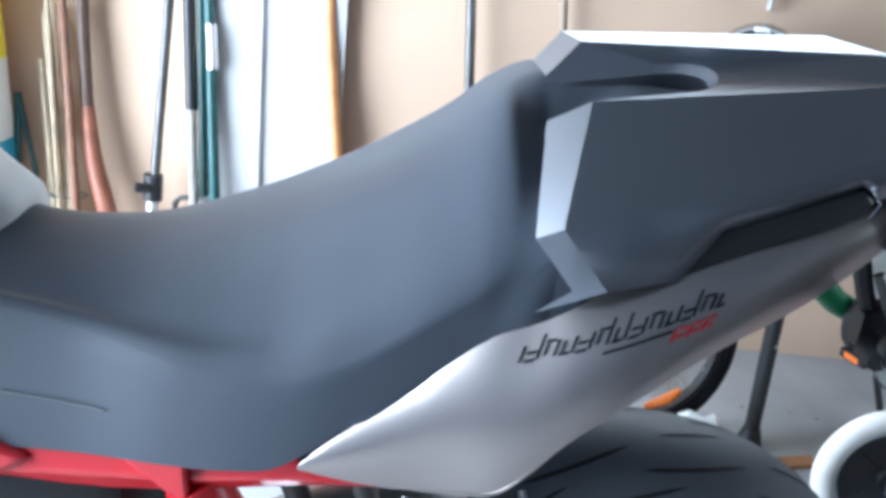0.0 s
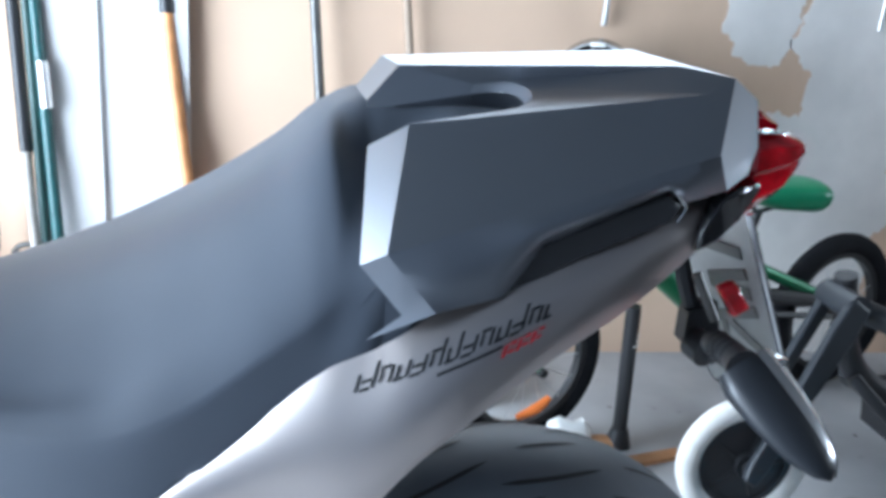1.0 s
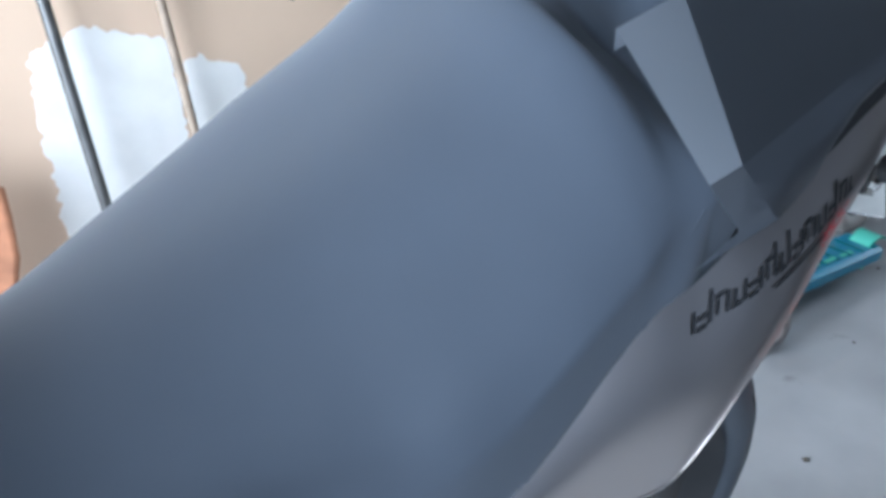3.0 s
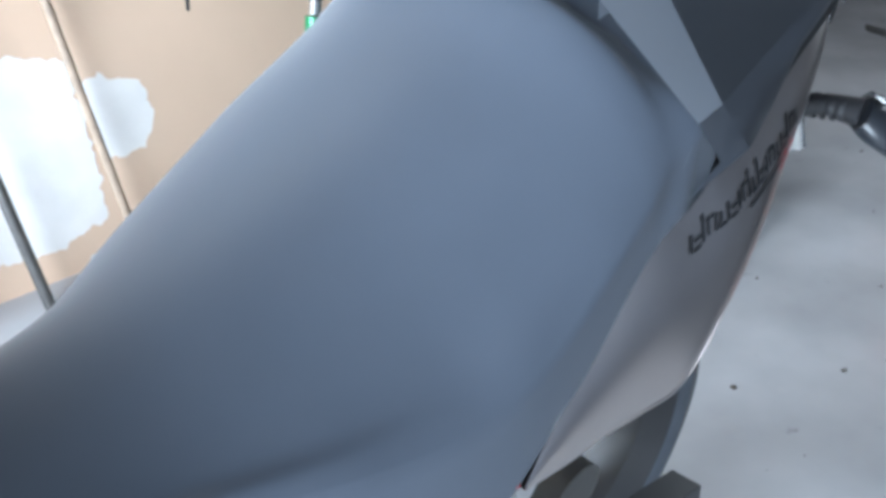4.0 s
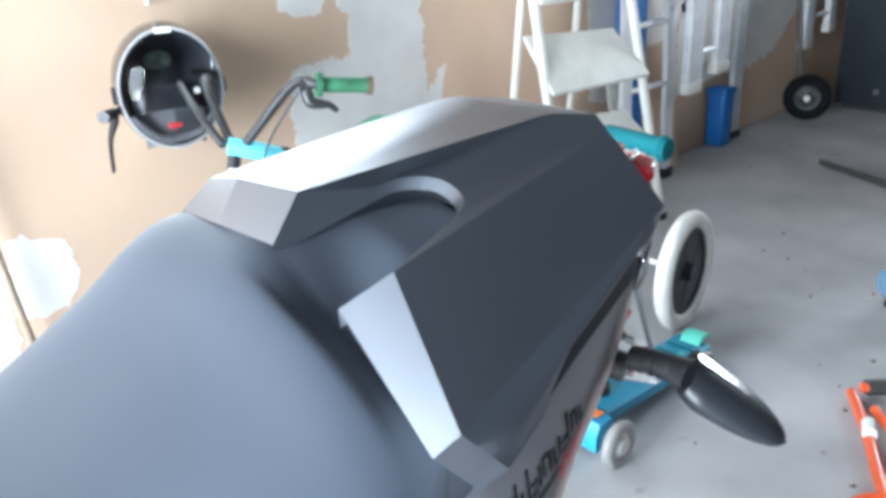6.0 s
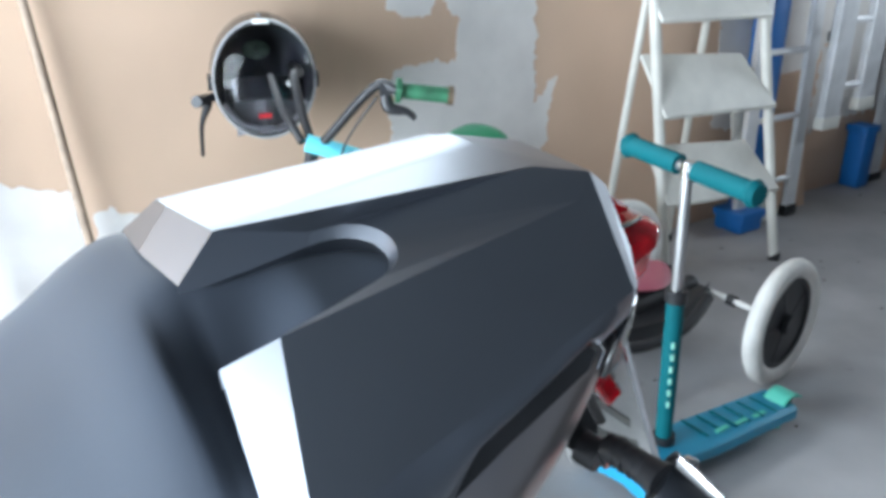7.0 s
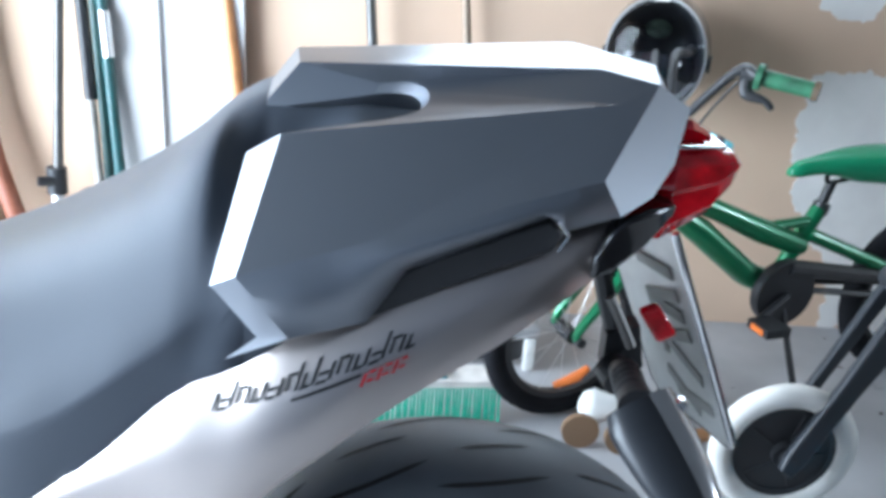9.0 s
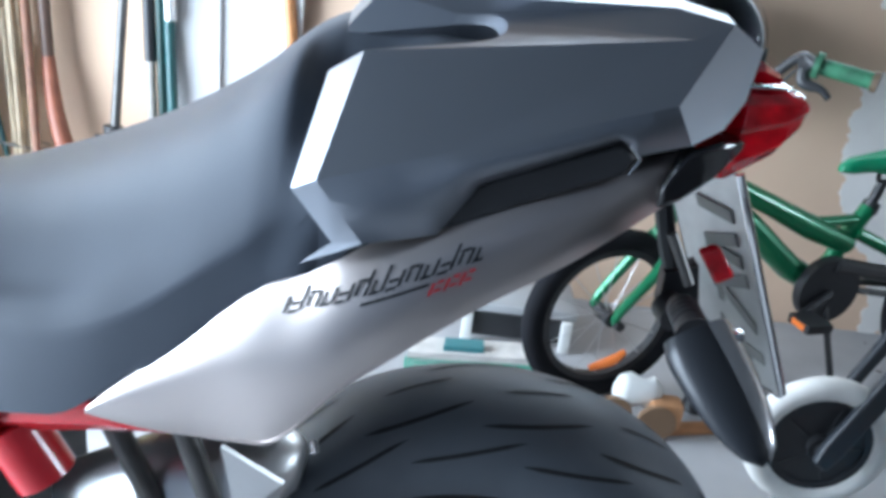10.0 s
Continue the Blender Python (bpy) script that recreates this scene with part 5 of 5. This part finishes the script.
def trike():
    ob = thing("kids_tricycle", "black children's tricycle with thick white tyres", "tricycle", (1.6, 1.75, 0))
    DKGREY = mat("dark_grey_plastic", (0.022, 0.025, 0.030), 0.45, 0, 0.1, 8, 0.1, 200)
    PINK = mat("dusty_pink_plastic", (0.45, 0.12, 0.16), 0.5, 0, 0.1)
    OFFW = mat("off_white_foam", (0.66, 0.64, 0.60), 0.65, 0, 0.12, 14, 0.1, 100)
    f, rl, rr = Vector((1.105, 1.60, 0.158)), Vector((2.06, 2.12, 0.19)), Vector((2.06, 1.49, 0.19))
    wheel_parts(ob, f, (0.0, -1.0, 0), 0.158, 0.026, OFFW, BLACK, "front_wheel", disc=True, label="thick off-white foam tyre")
    wheel_parts(ob, rl, (0.10, 0.99, 0), 0.188, 0.028, OFFW, BLACK, "rear_wheel", disc=True, label="thick off-white foam tyre")
    wheel_parts(ob, rr, (-0.12, 0.99, 0), 0.188, 0.028, OFFW, BLACK, "rear_wheel", disc=True, label="thick off-white foam tyre")
    piece("rear_axle", tube([rl, rr], 0.009, 10), WHITE, ob, "white rear axle")
    fx = Vector((0.0, -1.0, 0))
    headp = Vector((1.335, 1.72, 0.505))
    flat = (headp - f).normalized()
    wide = flat.cross(fx).normalized()
    if wide.x < 0:
        wide = -wide
    for sgn2, o0, o1, w0, w1 in ((-1, -0.045, -0.03, 0.014, 0.018), (1, 0.050, 0.075, 0.024, 0.033)):
        rings = [[f.lerp(headp, u) + fx * (o0 + (o1 - o0) * u) + wide * w * a + fx * 0.012 * b for a, b in ((-1, -1), (-1, 1), (1, 1), (1, -1))] for u, w in ((-0.06, w0 * 0.7), (0.04, w0), (0.45, w0), (0.85, w1), (1.04, w1 * 0.85))]
        leg = piece("fork_leg", loft(rings, closed=True, cap=True), DKGREY, ob, "broad dark grey fork leg")
        bevel(leg, 0.007, 3)
        piece("axle_cap", tube([f + fx * 0.03 * sgn2, f + fx * 0.06 * sgn2], 0.018, 12), BLACK, ob)
    piece("fork_crown", tube([headp - fx * 0.04, headp + fx * 0.08], 0.032, 16), DKGREY, ob, "dark grey fork crown")
    piece("crown_stub", tube([headp + Vector((0.03, 0.02, -0.02)), Vector((1.42, 1.66, 0.475)), Vector((1.455, 1.64, 0.465))], [0.03, 0.028, 0.034], 16), DKGREY, ob, "dark grey handle stub")
    piece("steering_head", tube([headp + Vector((0.02, 0.015, 0.05)), headp + Vector((0.06, 0.03, -0.10))], 0.026, 14), BLACK, ob)
    piece("main_beam", tube([headp + Vector((0.05, 0.03, -0.08)), Vector((1.50, 1.80, 0.27)), Vector((1.70, 1.83, 0.17)), Vector((2.06, 1.81, 0.19))], [0.028, 0.032, 0.040, 0.03], 14, smooth_steps=6), BLACK, ob, "black main beam")
    piece("side_rail", tube([Vector((1.46, 1.77, 0.28)), Vector((1.60, 1.68, 0.16)), Vector((1.83, 1.66, 0.15)), Vector((2.00, 1.70, 0.20))], 0.017, 10, smooth_steps=6), BLACK, ob)
    piece("side_rail", tube([Vector((1.46, 1.80, 0.28)), Vector((1.62, 1.96, 0.17)), Vector((1.83, 1.98, 0.17)), Vector((2.00, 1.92, 0.20))], 0.017, 10, smooth_steps=6), BLACK, ob)
    rings = []
    for u in [k / 8 for k in range(9)]:
        x = 1.60 + 0.46 * u
        w = 0.13 * math.sin(math.pi * (0.2 + 0.6 * u))
        z = 0.13 + 0.05 * u * u
        rings.append([(x, 1.82 - w, z + 0.045), (x, 1.82 - w * 0.8, z - 0.03), (x, 1.82 + w * 0.8, z - 0.03), (x, 1.82 + w, z + 0.045), (x, 1.82 + w * 0.9, z + 0.02), (x, 1.82 - w * 0.9, z + 0.02)])
    piece("foot_tray", loft(rings, closed=True, cap=True), BLACK, ob, "black foot tray", angle=50)
    rings = []
    for u in [k / 10 for k in range(11)]:
        x = 1.76 + 0.23 * u
        w = 0.10 * math.sin(math.pi * min(max(0.1 + 0.8 * u, 0), 1)) + 0.01
        rings.append([(x, 1.88 + w * math.cos(a), 0.235 + 0.022 * math.sin(a)) for a in [2 * math.pi * k / 14 for k in range(14)]])
    piece("seat", loft(rings, closed=True, cap=True), PINK, ob, "dusty pink seat", angle=60)
    for y in (1.66, 1.98):
        piece("axle_clamp", tube([(2.06, y - 0.012, 0.19), (2.06, y + 0.012, 0.19)], 0.017, 12), BLACK, ob)
    return ob


trike()


def stepladder():
    ob = thing("step_ladder", "cream enamelled folding step ladder standing open", "step ladder", (2.7, 2.2, 0))
    a0, a1 = Vector((2.37, 2.16, 0.0)), Vector((2.15, 2.24, 1.45))
    b0, b1 = Vector((2.89, 2.06, 0.0)), Vector((2.635, 2.20, 1.45))
    piece("front_leg", tube([a0, a1], 0.019, 12), CREAM, ob)
    piece("front_leg", tube([b0, b1], 0.019, 12), CREAM, ob)
    c0, c1 = Vector((2.32, 2.45, 0.0)), Vector((2.33, 2.30, 1.40))
    d0, d1 = Vector((2.70, 2.44, 0.0)), Vector((2.60, 2.26, 1.40))
    piece("back_leg", tube([c0, c1], 0.015, 10), CREAM, ob)
    piece("back_leg", tube([d0, d1], 0.015, 10), CREAM, ob)
    piece("back_brace", tube([c0.lerp(c1, 0.3), d0.lerp(d1, 0.3)], 0.010, 8), CREAM, ob)
    for u in (0.20, 0.42, 0.64, 0.86):
        p, q = a0.lerp(a1, u), b0.lerp(b1, u)
        tr = piece("tread", slab([p + Vector((-0.005, -0.03, 0)), q + Vector((0.005, -0.03, 0)), q + Vector((-0.10, 0.08, 0.18)), p + Vector((-0.04, 0.08, 0.20))], (0, -0.006, 0.014)), CREAM, ob, "cream metal tread with paint spots")
        bevel(tr, 0.004, 2)
    for p in (a0, b0, c0, d0):
        piece("rubber_foot", tube([p, p + Vector((0, 0, 0.03))], 0.022, 10), BLACK, ob)
    return ob


stepladder()


def alu_ladder(name, x, dx, lean, label, wdt=0.34):
    ob = thing(name, label, "ladder", (x, Y1 - lean, 0.0), "ladders on the wall")
    for k in (0, 1):
        p = Vector((x + k * wdt, Y1 - lean, 0.0))
        q = Vector((x + k * wdt + dx, Y1 - 0.05, 2.4))
        piece("rail", slab([p + Vector((-0.036, -0.012, 0)), p + Vector((0.036, -0.012, 0)), q + Vector((0.036, -0.012, 0)), q + Vector((-0.036, -0.012, 0))], (0, 0.024, 0)), DULL_ALU, ob, "aluminium rail")
        piece("rail_foot", box(p.x - 0.04, p.x + 0.04, p.y - 0.02, p.y + 0.02, 0.0, 0.05, 0.006), BLACK, ob)
    for j in range(8):
        u = (0.18 + 0.28 * j) / 2.4
        p = Vector((x, Y1 - lean, 0)).lerp(Vector((x + dx, Y1 - 0.05, 2.4)), u)
        piece("rung", tube([p, p + Vector((wdt, 0, 0))], 0.014, 10), DULL_ALU, ob)
    return ob


alu_ladder("aluminium_ladder", 3.06, 0.10, 0.16, "grey aluminium ladder leaning on the wall", 0.36)
ob = thing("aluminium_beam", "grey aluminium beam leaning on the wall", "beam", (4.29, 2.46, 0))
piece("beam", slab([(4.24, 2.44, 0.0), (4.34, 2.44, 0.0), (4.38, 2.48, 2.2), (4.28, 2.48, 2.2)], (0, 0.03, 0)), DULL_ALU, ob)
piece("end_cap", box(4.232, 4.348, 2.432, 2.478, 0.0, 0.04, 0.005), BLACK, ob)


def hung_ladder(x, wdt, y, z0, label):
    """A ladder hung upright on wall hooks, its feet clear of the floor."""
    ob = thing("hung_ladder", label, "ladder", (x, y, z0), "ladders on the wall")
    for k in (0, 1):
        xx = x + k * wdt
        piece("rail", box(xx - 0.062, xx + 0.062, y - 0.02, y + 0.02, z0 + 0.06 * k, 2.45, 0.006), DULL_ALU, ob, "broad aluminium rail")
        piece("rail_foot", box(xx - 0.065, xx + 0.065, y - 0.024, y + 0.024, z0 + 0.06 * k - 0.02, z0 + 0.06 * k + 0.035, 0.006), CREAM, ob, "pale rubber foot")
        piece("wall_hook", tube([(xx, y, 1.55), (xx, Y1 + 0.002, 1.55)], 0.010, 8), STEEL, ob, "steel wall hook")
    for j in range(7):
        z = z0 + 0.16 + 0.28 * j
        piece("rung", tube([(x, y, z), (x + wdt, y, z)], 0.015, 10), DULL_ALU, ob)
    return ob


hung_ladder(3.51, 0.26, 2.30, 0.42, "broad aluminium ladder hung upright on the wall")
hung_ladder(5.02, 0.34, 2.40, 0.42, "second aluminium ladder hung upright on the wall")
for x0, x1, y0, y1, z1, nm, lab in ((3.16, 3.27, 2.40, 2.50, 1.3, "blue_board", "narrow bright blue board leaning by the ladders"), (4.06, 4.17, 2.40, 2.50, 0.31, "blue_container", "blue plastic container under the ladders"), (3.00, 3.15, 2.30, 2.44, 0.09, "blue_box", "flat blue box on the floor")):
    ob = thing(nm, lab, nm.split("_")[1], ((x0 + x1) / 2, (y0 + y1) / 2, 0))
    bl = bpy.data.materials.get("strong_blue") or mat("strong_blue", (0.01, 0.16, 0.5), 0.45, 0, 0.1)
    piece("body", box(x0, x1, y0, y1, 0.0, z1, 0.012), bl, ob)
    piece("rim", box(x0 - 0.006, x1 + 0.006, y0 - 0.006, y1 + 0.006, z1 - 0.03, z1 + 0.004, 0.004), bl, ob)
ob = thing("cardboard_sheet", "brown board sheet leaning behind the ladders", "board", (3.5, 2.45, 0))
piece("sheet", slab([(3.28, 2.40, 0.0), (3.62, 2.40, 0.0), (3.60, 2.50, 0.62), (3.30, 2.50, 0.60)], (0, 0.012, 0)), WALLBOARD, ob)
piece("sheet", slab([(3.05, 2.36, 0.0), (3.30, 2.36, 0.0), (3.31, 2.49, 0.70), (3.05, 2.49, 0.68)], (0, 0.012, 0)), CREAM, ob)


def dark_cupboard():
    ob = thing("dark_cabinet", "large dark blue-grey cabinet standing at the back", "cabinet", (5.85, 1.6, 0))
    CAB = mat("dark_cabinet_paint", (0.022, 0.028, 0.035), 0.4, 0, 0.1, 4, 0.05, 200)
    piece("body", box(5.32, 6.3, 0.2, 2.30, 0.03, 1.35, 0.01), CAB, ob)
    piece("plinth", box(5.36, 6.28, 0.24, 2.26, 0.0, 0.04), BLACK, ob)
    dr = piece("door", box(5.30, 5.325, 0.24, 1.24, 0.07, 1.32, 0.004), CAB, ob)
    part("lock", tube([(5.300, 2.05, 0.13), (5.292, 2.05, 0.13)], 0.018, 12), CHROME, dr, "bright lock")
    piece("door", box(5.30, 5.325, 1.26, 2.26, 0.07, 1.32, 0.004), CAB, ob)
    return ob


dark_cupboard()


def cart_wheel():
    ob = thing("trolley", "black trolley wheel and frame by the wall", "trolley", (4.95, 2.3, 0))
    wheel_parts(ob, (4.92, 2.31, 0.135), (-0.93, -0.36, 0), 0.135, 0.032, KNOB, BLACK, "trolley_wheel", disc=True, label="black rubber trolley wheel")
    piece("hub_cap", tube([(4.895, 2.30, 0.135), (4.875, 2.292, 0.135)], 0.018, 12), WHITE, ob, "pale hub cap")
    piece("frame_bar", tube([(4.94, 2.36, 0.135), (4.90, 2.46, 1.15)], 0.014, 10), STEEL, ob)
    return ob


cart_wheel()


def paddock_stand():
    ob = thing("paddock_stand", "orange tubular paddock stand lying on the floor", "paddock stand", (1.7, 0.75, 0))
    OR = mat("orange_red_paint", (0.72, 0.10, 0.03), 0.35, 0, 0.1, 12, 0, 200, 0.3)
    r = 0.014
    piece("side_tube", tube([(1.97, 0.94, 0.02), (1.80, 0.84, 0.02), (1.60, 0.735, 0.02), (1.50, 0.66, 0.02), (1.30, 0.52, 0.02)], r, 12, smooth_steps=5), OR, ob)
    piece("side_tube", tube([(1.99, 0.925, 0.03), (2.05, 0.86, 0.03), (2.12, 0.78, 0.02), (1.95, 0.55, 0.02)], r, 12, smooth_steps=5), OR, ob)
    piece("cross_tube", tube([(1.90, 0.86, 0.035), (1.75, 0.74, 0.035), (1.52, 0.64, 0.035)], r * 0.9, 12, smooth_steps=5), OR, ob)
    piece("curved_tube", tube([(1.585, 0.725, 0.02), (1.53, 0.765, 0.02), (1.44, 0.755, 0.02), (1.38, 0.69, 0.02), (1.36, 0.60, 0.02)], r, 12, smooth_steps=6), OR, ob)
    piece("white_tip", tube([(1.83, 0.85, 0.035), (1.78, 0.83, 0.035)], 0.017, 12), WHITE, ob, "white rubber tip")
    piece("grey_joint", tube([(2.0, 0.915, 0.03), (2.035, 0.88, 0.03)], 0.022, 12), STEEL, ob)
    return ob


paddock_stand()


def floor_pump():
    ob = thing("compressor", "small dark blue compressor with a red cap on the floor", "compressor", (2.75, 1.05, 0))
    NAVY = mat("dark_navy_plastic", (0.02, 0.035, 0.06), 0.35, 0, 0.1)
    piece("body", tube([(2.62, 1.00, 0.085), (2.95, 0.98, 0.085)], [0.085, 0.085], 24), NAVY, ob)
    piece("motor", tube([(2.60, 1.03, 0.10), (2.55, 1.04, 0.10)], 0.055, 18), mat("steel_blue_plastic", (0.10, 0.18, 0.27), 0.35), ob, "steel-blue motor end")
    piece("red_cap", tube([(2.66, 1.04, 0.165), (2.66, 1.05, 0.225)], 0.036, 16), RED, ob, "red cap")
    piece("foot", box(2.58, 2.95, 0.93, 1.07, 0.0, 0.03, 0.008), BLACK, ob)
    return ob


floor_pump()
ob = thing("steel_bar", "grey steel bar lying on the floor", "bar", (3.9, 1.55, 0))
piece("bar", slab([(4.05, 1.87, 0.0), (4.02, 1.83, 0.0), (3.60, 1.02, 0.0), (3.64, 1.00, 0.0)], (0, 0, 0.03)), STEEL, ob)
ob = thing("small_bracket", "small grey metal bracket on the floor", "bracket", (3.66, 1.36, 0))
piece("bracket", slab([(3.72, 1.42, 0.0), (3.68, 1.38, 0.0), (3.60, 1.26, 0.0), (3.66, 1.30, 0.0)], (0, 0, 0.02)), ALU, ob)
ob = thing("round_hoop", "dark round hoop lying on the floor", "hoop", (3.3, 1.0, 0))
piece("hoop", tube([(3.3 + 0.1 * math.cos(a), 1.05 + 0.1 * math.sin(a), 0.012) for a in [2 * math.pi * k / 24 for k in range(25)]], 0.010, 8), BLACK, ob)


def push_broom():
    ob = thing("push_broom_head", "broom head with green bristles and a teal plate", "broom head", (0.35, 1.85, 0))
    GB = mat("green_bristle", (0.02, 0.34, 0.22), 0.6, 0, 0.2, 40)
    piece("block", slab([(0.215, 1.865, 0.092), (0.53, 1.895, 0.092), (0.525, 1.965, 0.098), (0.22, 1.935, 0.098)], (0, 0, 0.020)), mat("chalky_white_wood", (0.62, 0.59, 0.55), 0.8, 0, 0.15, 25, 0.3, 120), ob, "chalky white block")
    piece("teal_plate", slab([(0.300, 1.885, 0.1125), (0.400, 1.895, 0.1125), (0.397, 1.935, 0.1155), (0.303, 1.925, 0.1155)], (0, 0, 0.014)), mat("dull_teal", (0.05, 0.22, 0.24), 0.5), ob, "dull teal plate")
    rng = random.Random(5)
    for k in range(38):
        x = 0.212 + 0.0086 * k
        y = 1.866 + 0.0008 * k
        piece("bristle_tuft", tube([(x, y, 0.095), (x + rng.uniform(-0.003, 0.003), y - 0.012, 0.0)], [0.003, 0.0042], 6), GB, ob)
    return ob


push_broom()


def low_shelf():
    ob = thing("low_bench", "low black bench with pale legs near the wall", "bench", (0.4, 2.2, 0))
    piece("top", box(0.34, 0.66, 2.16, 2.36, 0.095, 0.12, 0.004), mat("grey_bench_top", (0.36, 0.36, 0.36), 0.6), ob, "grey top")
    piece("front_board", box(0.36, 0.64, 2.165, 2.18, 0.02, 0.092, 0.002), BLACK, ob)
    for x in (0.345, 0.62):
        piece("leg", box(x, x + 0.03, 2.145, 2.162, 0.0, 0.094, 0.003), WHITE, ob, "pale leg")
    return ob


low_shelf()


def black_pump():
    ob = thing("bicycle_pump", "black upright bicycle pump with white markings", "pump", (0.955, 1.94, 0))
    piece("barrel", tube([(0.955, 1.94, 0.03), (0.935, 1.92, 0.40)], 0.019, 14), BLACK, ob)
    for k in range(3):
        piece("marking", tube([(0.9415 + 0.0006 * k, 1.9265, 0.32 - 0.014 * k), (0.9413 + 0.0006 * k, 1.9263, 0.326 - 0.014 * k)], 0.0194, 14), WHITE, ob, "white marking")
    piece("base", tube([(0.955, 1.94, 0.0), (0.955, 1.94, 0.05)], [0.035, 0.022], 14), BLACK, ob)
    return ob


black_pump()


def toy():
    ob = thing("wooden_toy", "white and brown wheeled wooden toy on the floor", "toy", (0.79, 1.83, 0))
    piece("body", loft([[(0.715 + 0.115 * u, 1.83 + 0.032 * math.cos(a) * f, 0.095 + 0.05 * math.sin(a) * f) for a in [2 * math.pi * k / 14 for k in range(14)]] for u, f in ((0, 0.3), (0.1, 0.8), (0.3, 1), (0.6, 0.7), (0.8, 0.9), (1, 0.4))], closed=True, cap=True), WHITE, ob, "white body", angle=60)
    piece("wooden_block", box(0.80, 0.88, 1.78, 1.84, 0.02, 0.095, 0.012), mat("tan_wood", (0.45, 0.22, 0.10), 0.6, 0, 0.2, 20), ob, "tan wooden block")
    piece("wheel", tube([(0.82, 1.775, 0.045), (0.82, 1.79, 0.045)], 0.045, 20), mat("olive_wheel", (0.17, 0.10, 0.055), 0.6), ob, "olive wheel")
    piece("wheel", tube([(0.72, 1.795, 0.045), (0.72, 1.81, 0.045)], 0.045, 20), bpy.data.materials["olive_wheel"], ob, "olive wheel")
    piece("strip", slab([(0.86, 1.80, 0.0), (1.10, 1.86, 0.0), (1.10, 1.90, 0.0), (0.86, 1.84, 0.0)], (0, 0, 0.012)), bpy.data.materials["tan_wood"], ob, "tan wooden strip")
    return ob


toy()


def floor_crumbs():
    rng = random.Random(11)
    bm = bmesh.new()
    for k in range(150):
        x, y = rng.uniform(0.9, 5.6), rng.uniform(0.5, 2.45)
        r, a0 = rng.uniform(0.002, 0.009), rng.uniform(0, 6.28)
        n = rng.choice((4, 5, 6))
        low = [bm.verts.new((x + r * rng.uniform(0.6, 1.5) * math.cos(a0 + 6.283 * j / n), y + r * rng.uniform(0.5, 1.2) * math.sin(a0 + 6.283 * j / n), 0.0005)) for j in range(n)]
        top = bm.verts.new((x, y, 0.001 + r * rng.uniform(0.2, 0.6)))
        for j in range(n):
            bm.faces.new((low[j], low[(j + 1) % n], top))
    return tagged(mesh_object("crumbs", bm, mat("dry_crumbs", (0.10, 0.08, 0.06), 0.9, 0, 0.3, 40), smooth=False), "dry leaf crumbs and grit scattered on the floor", "debris", kind="stuff")


floor_crumbs()
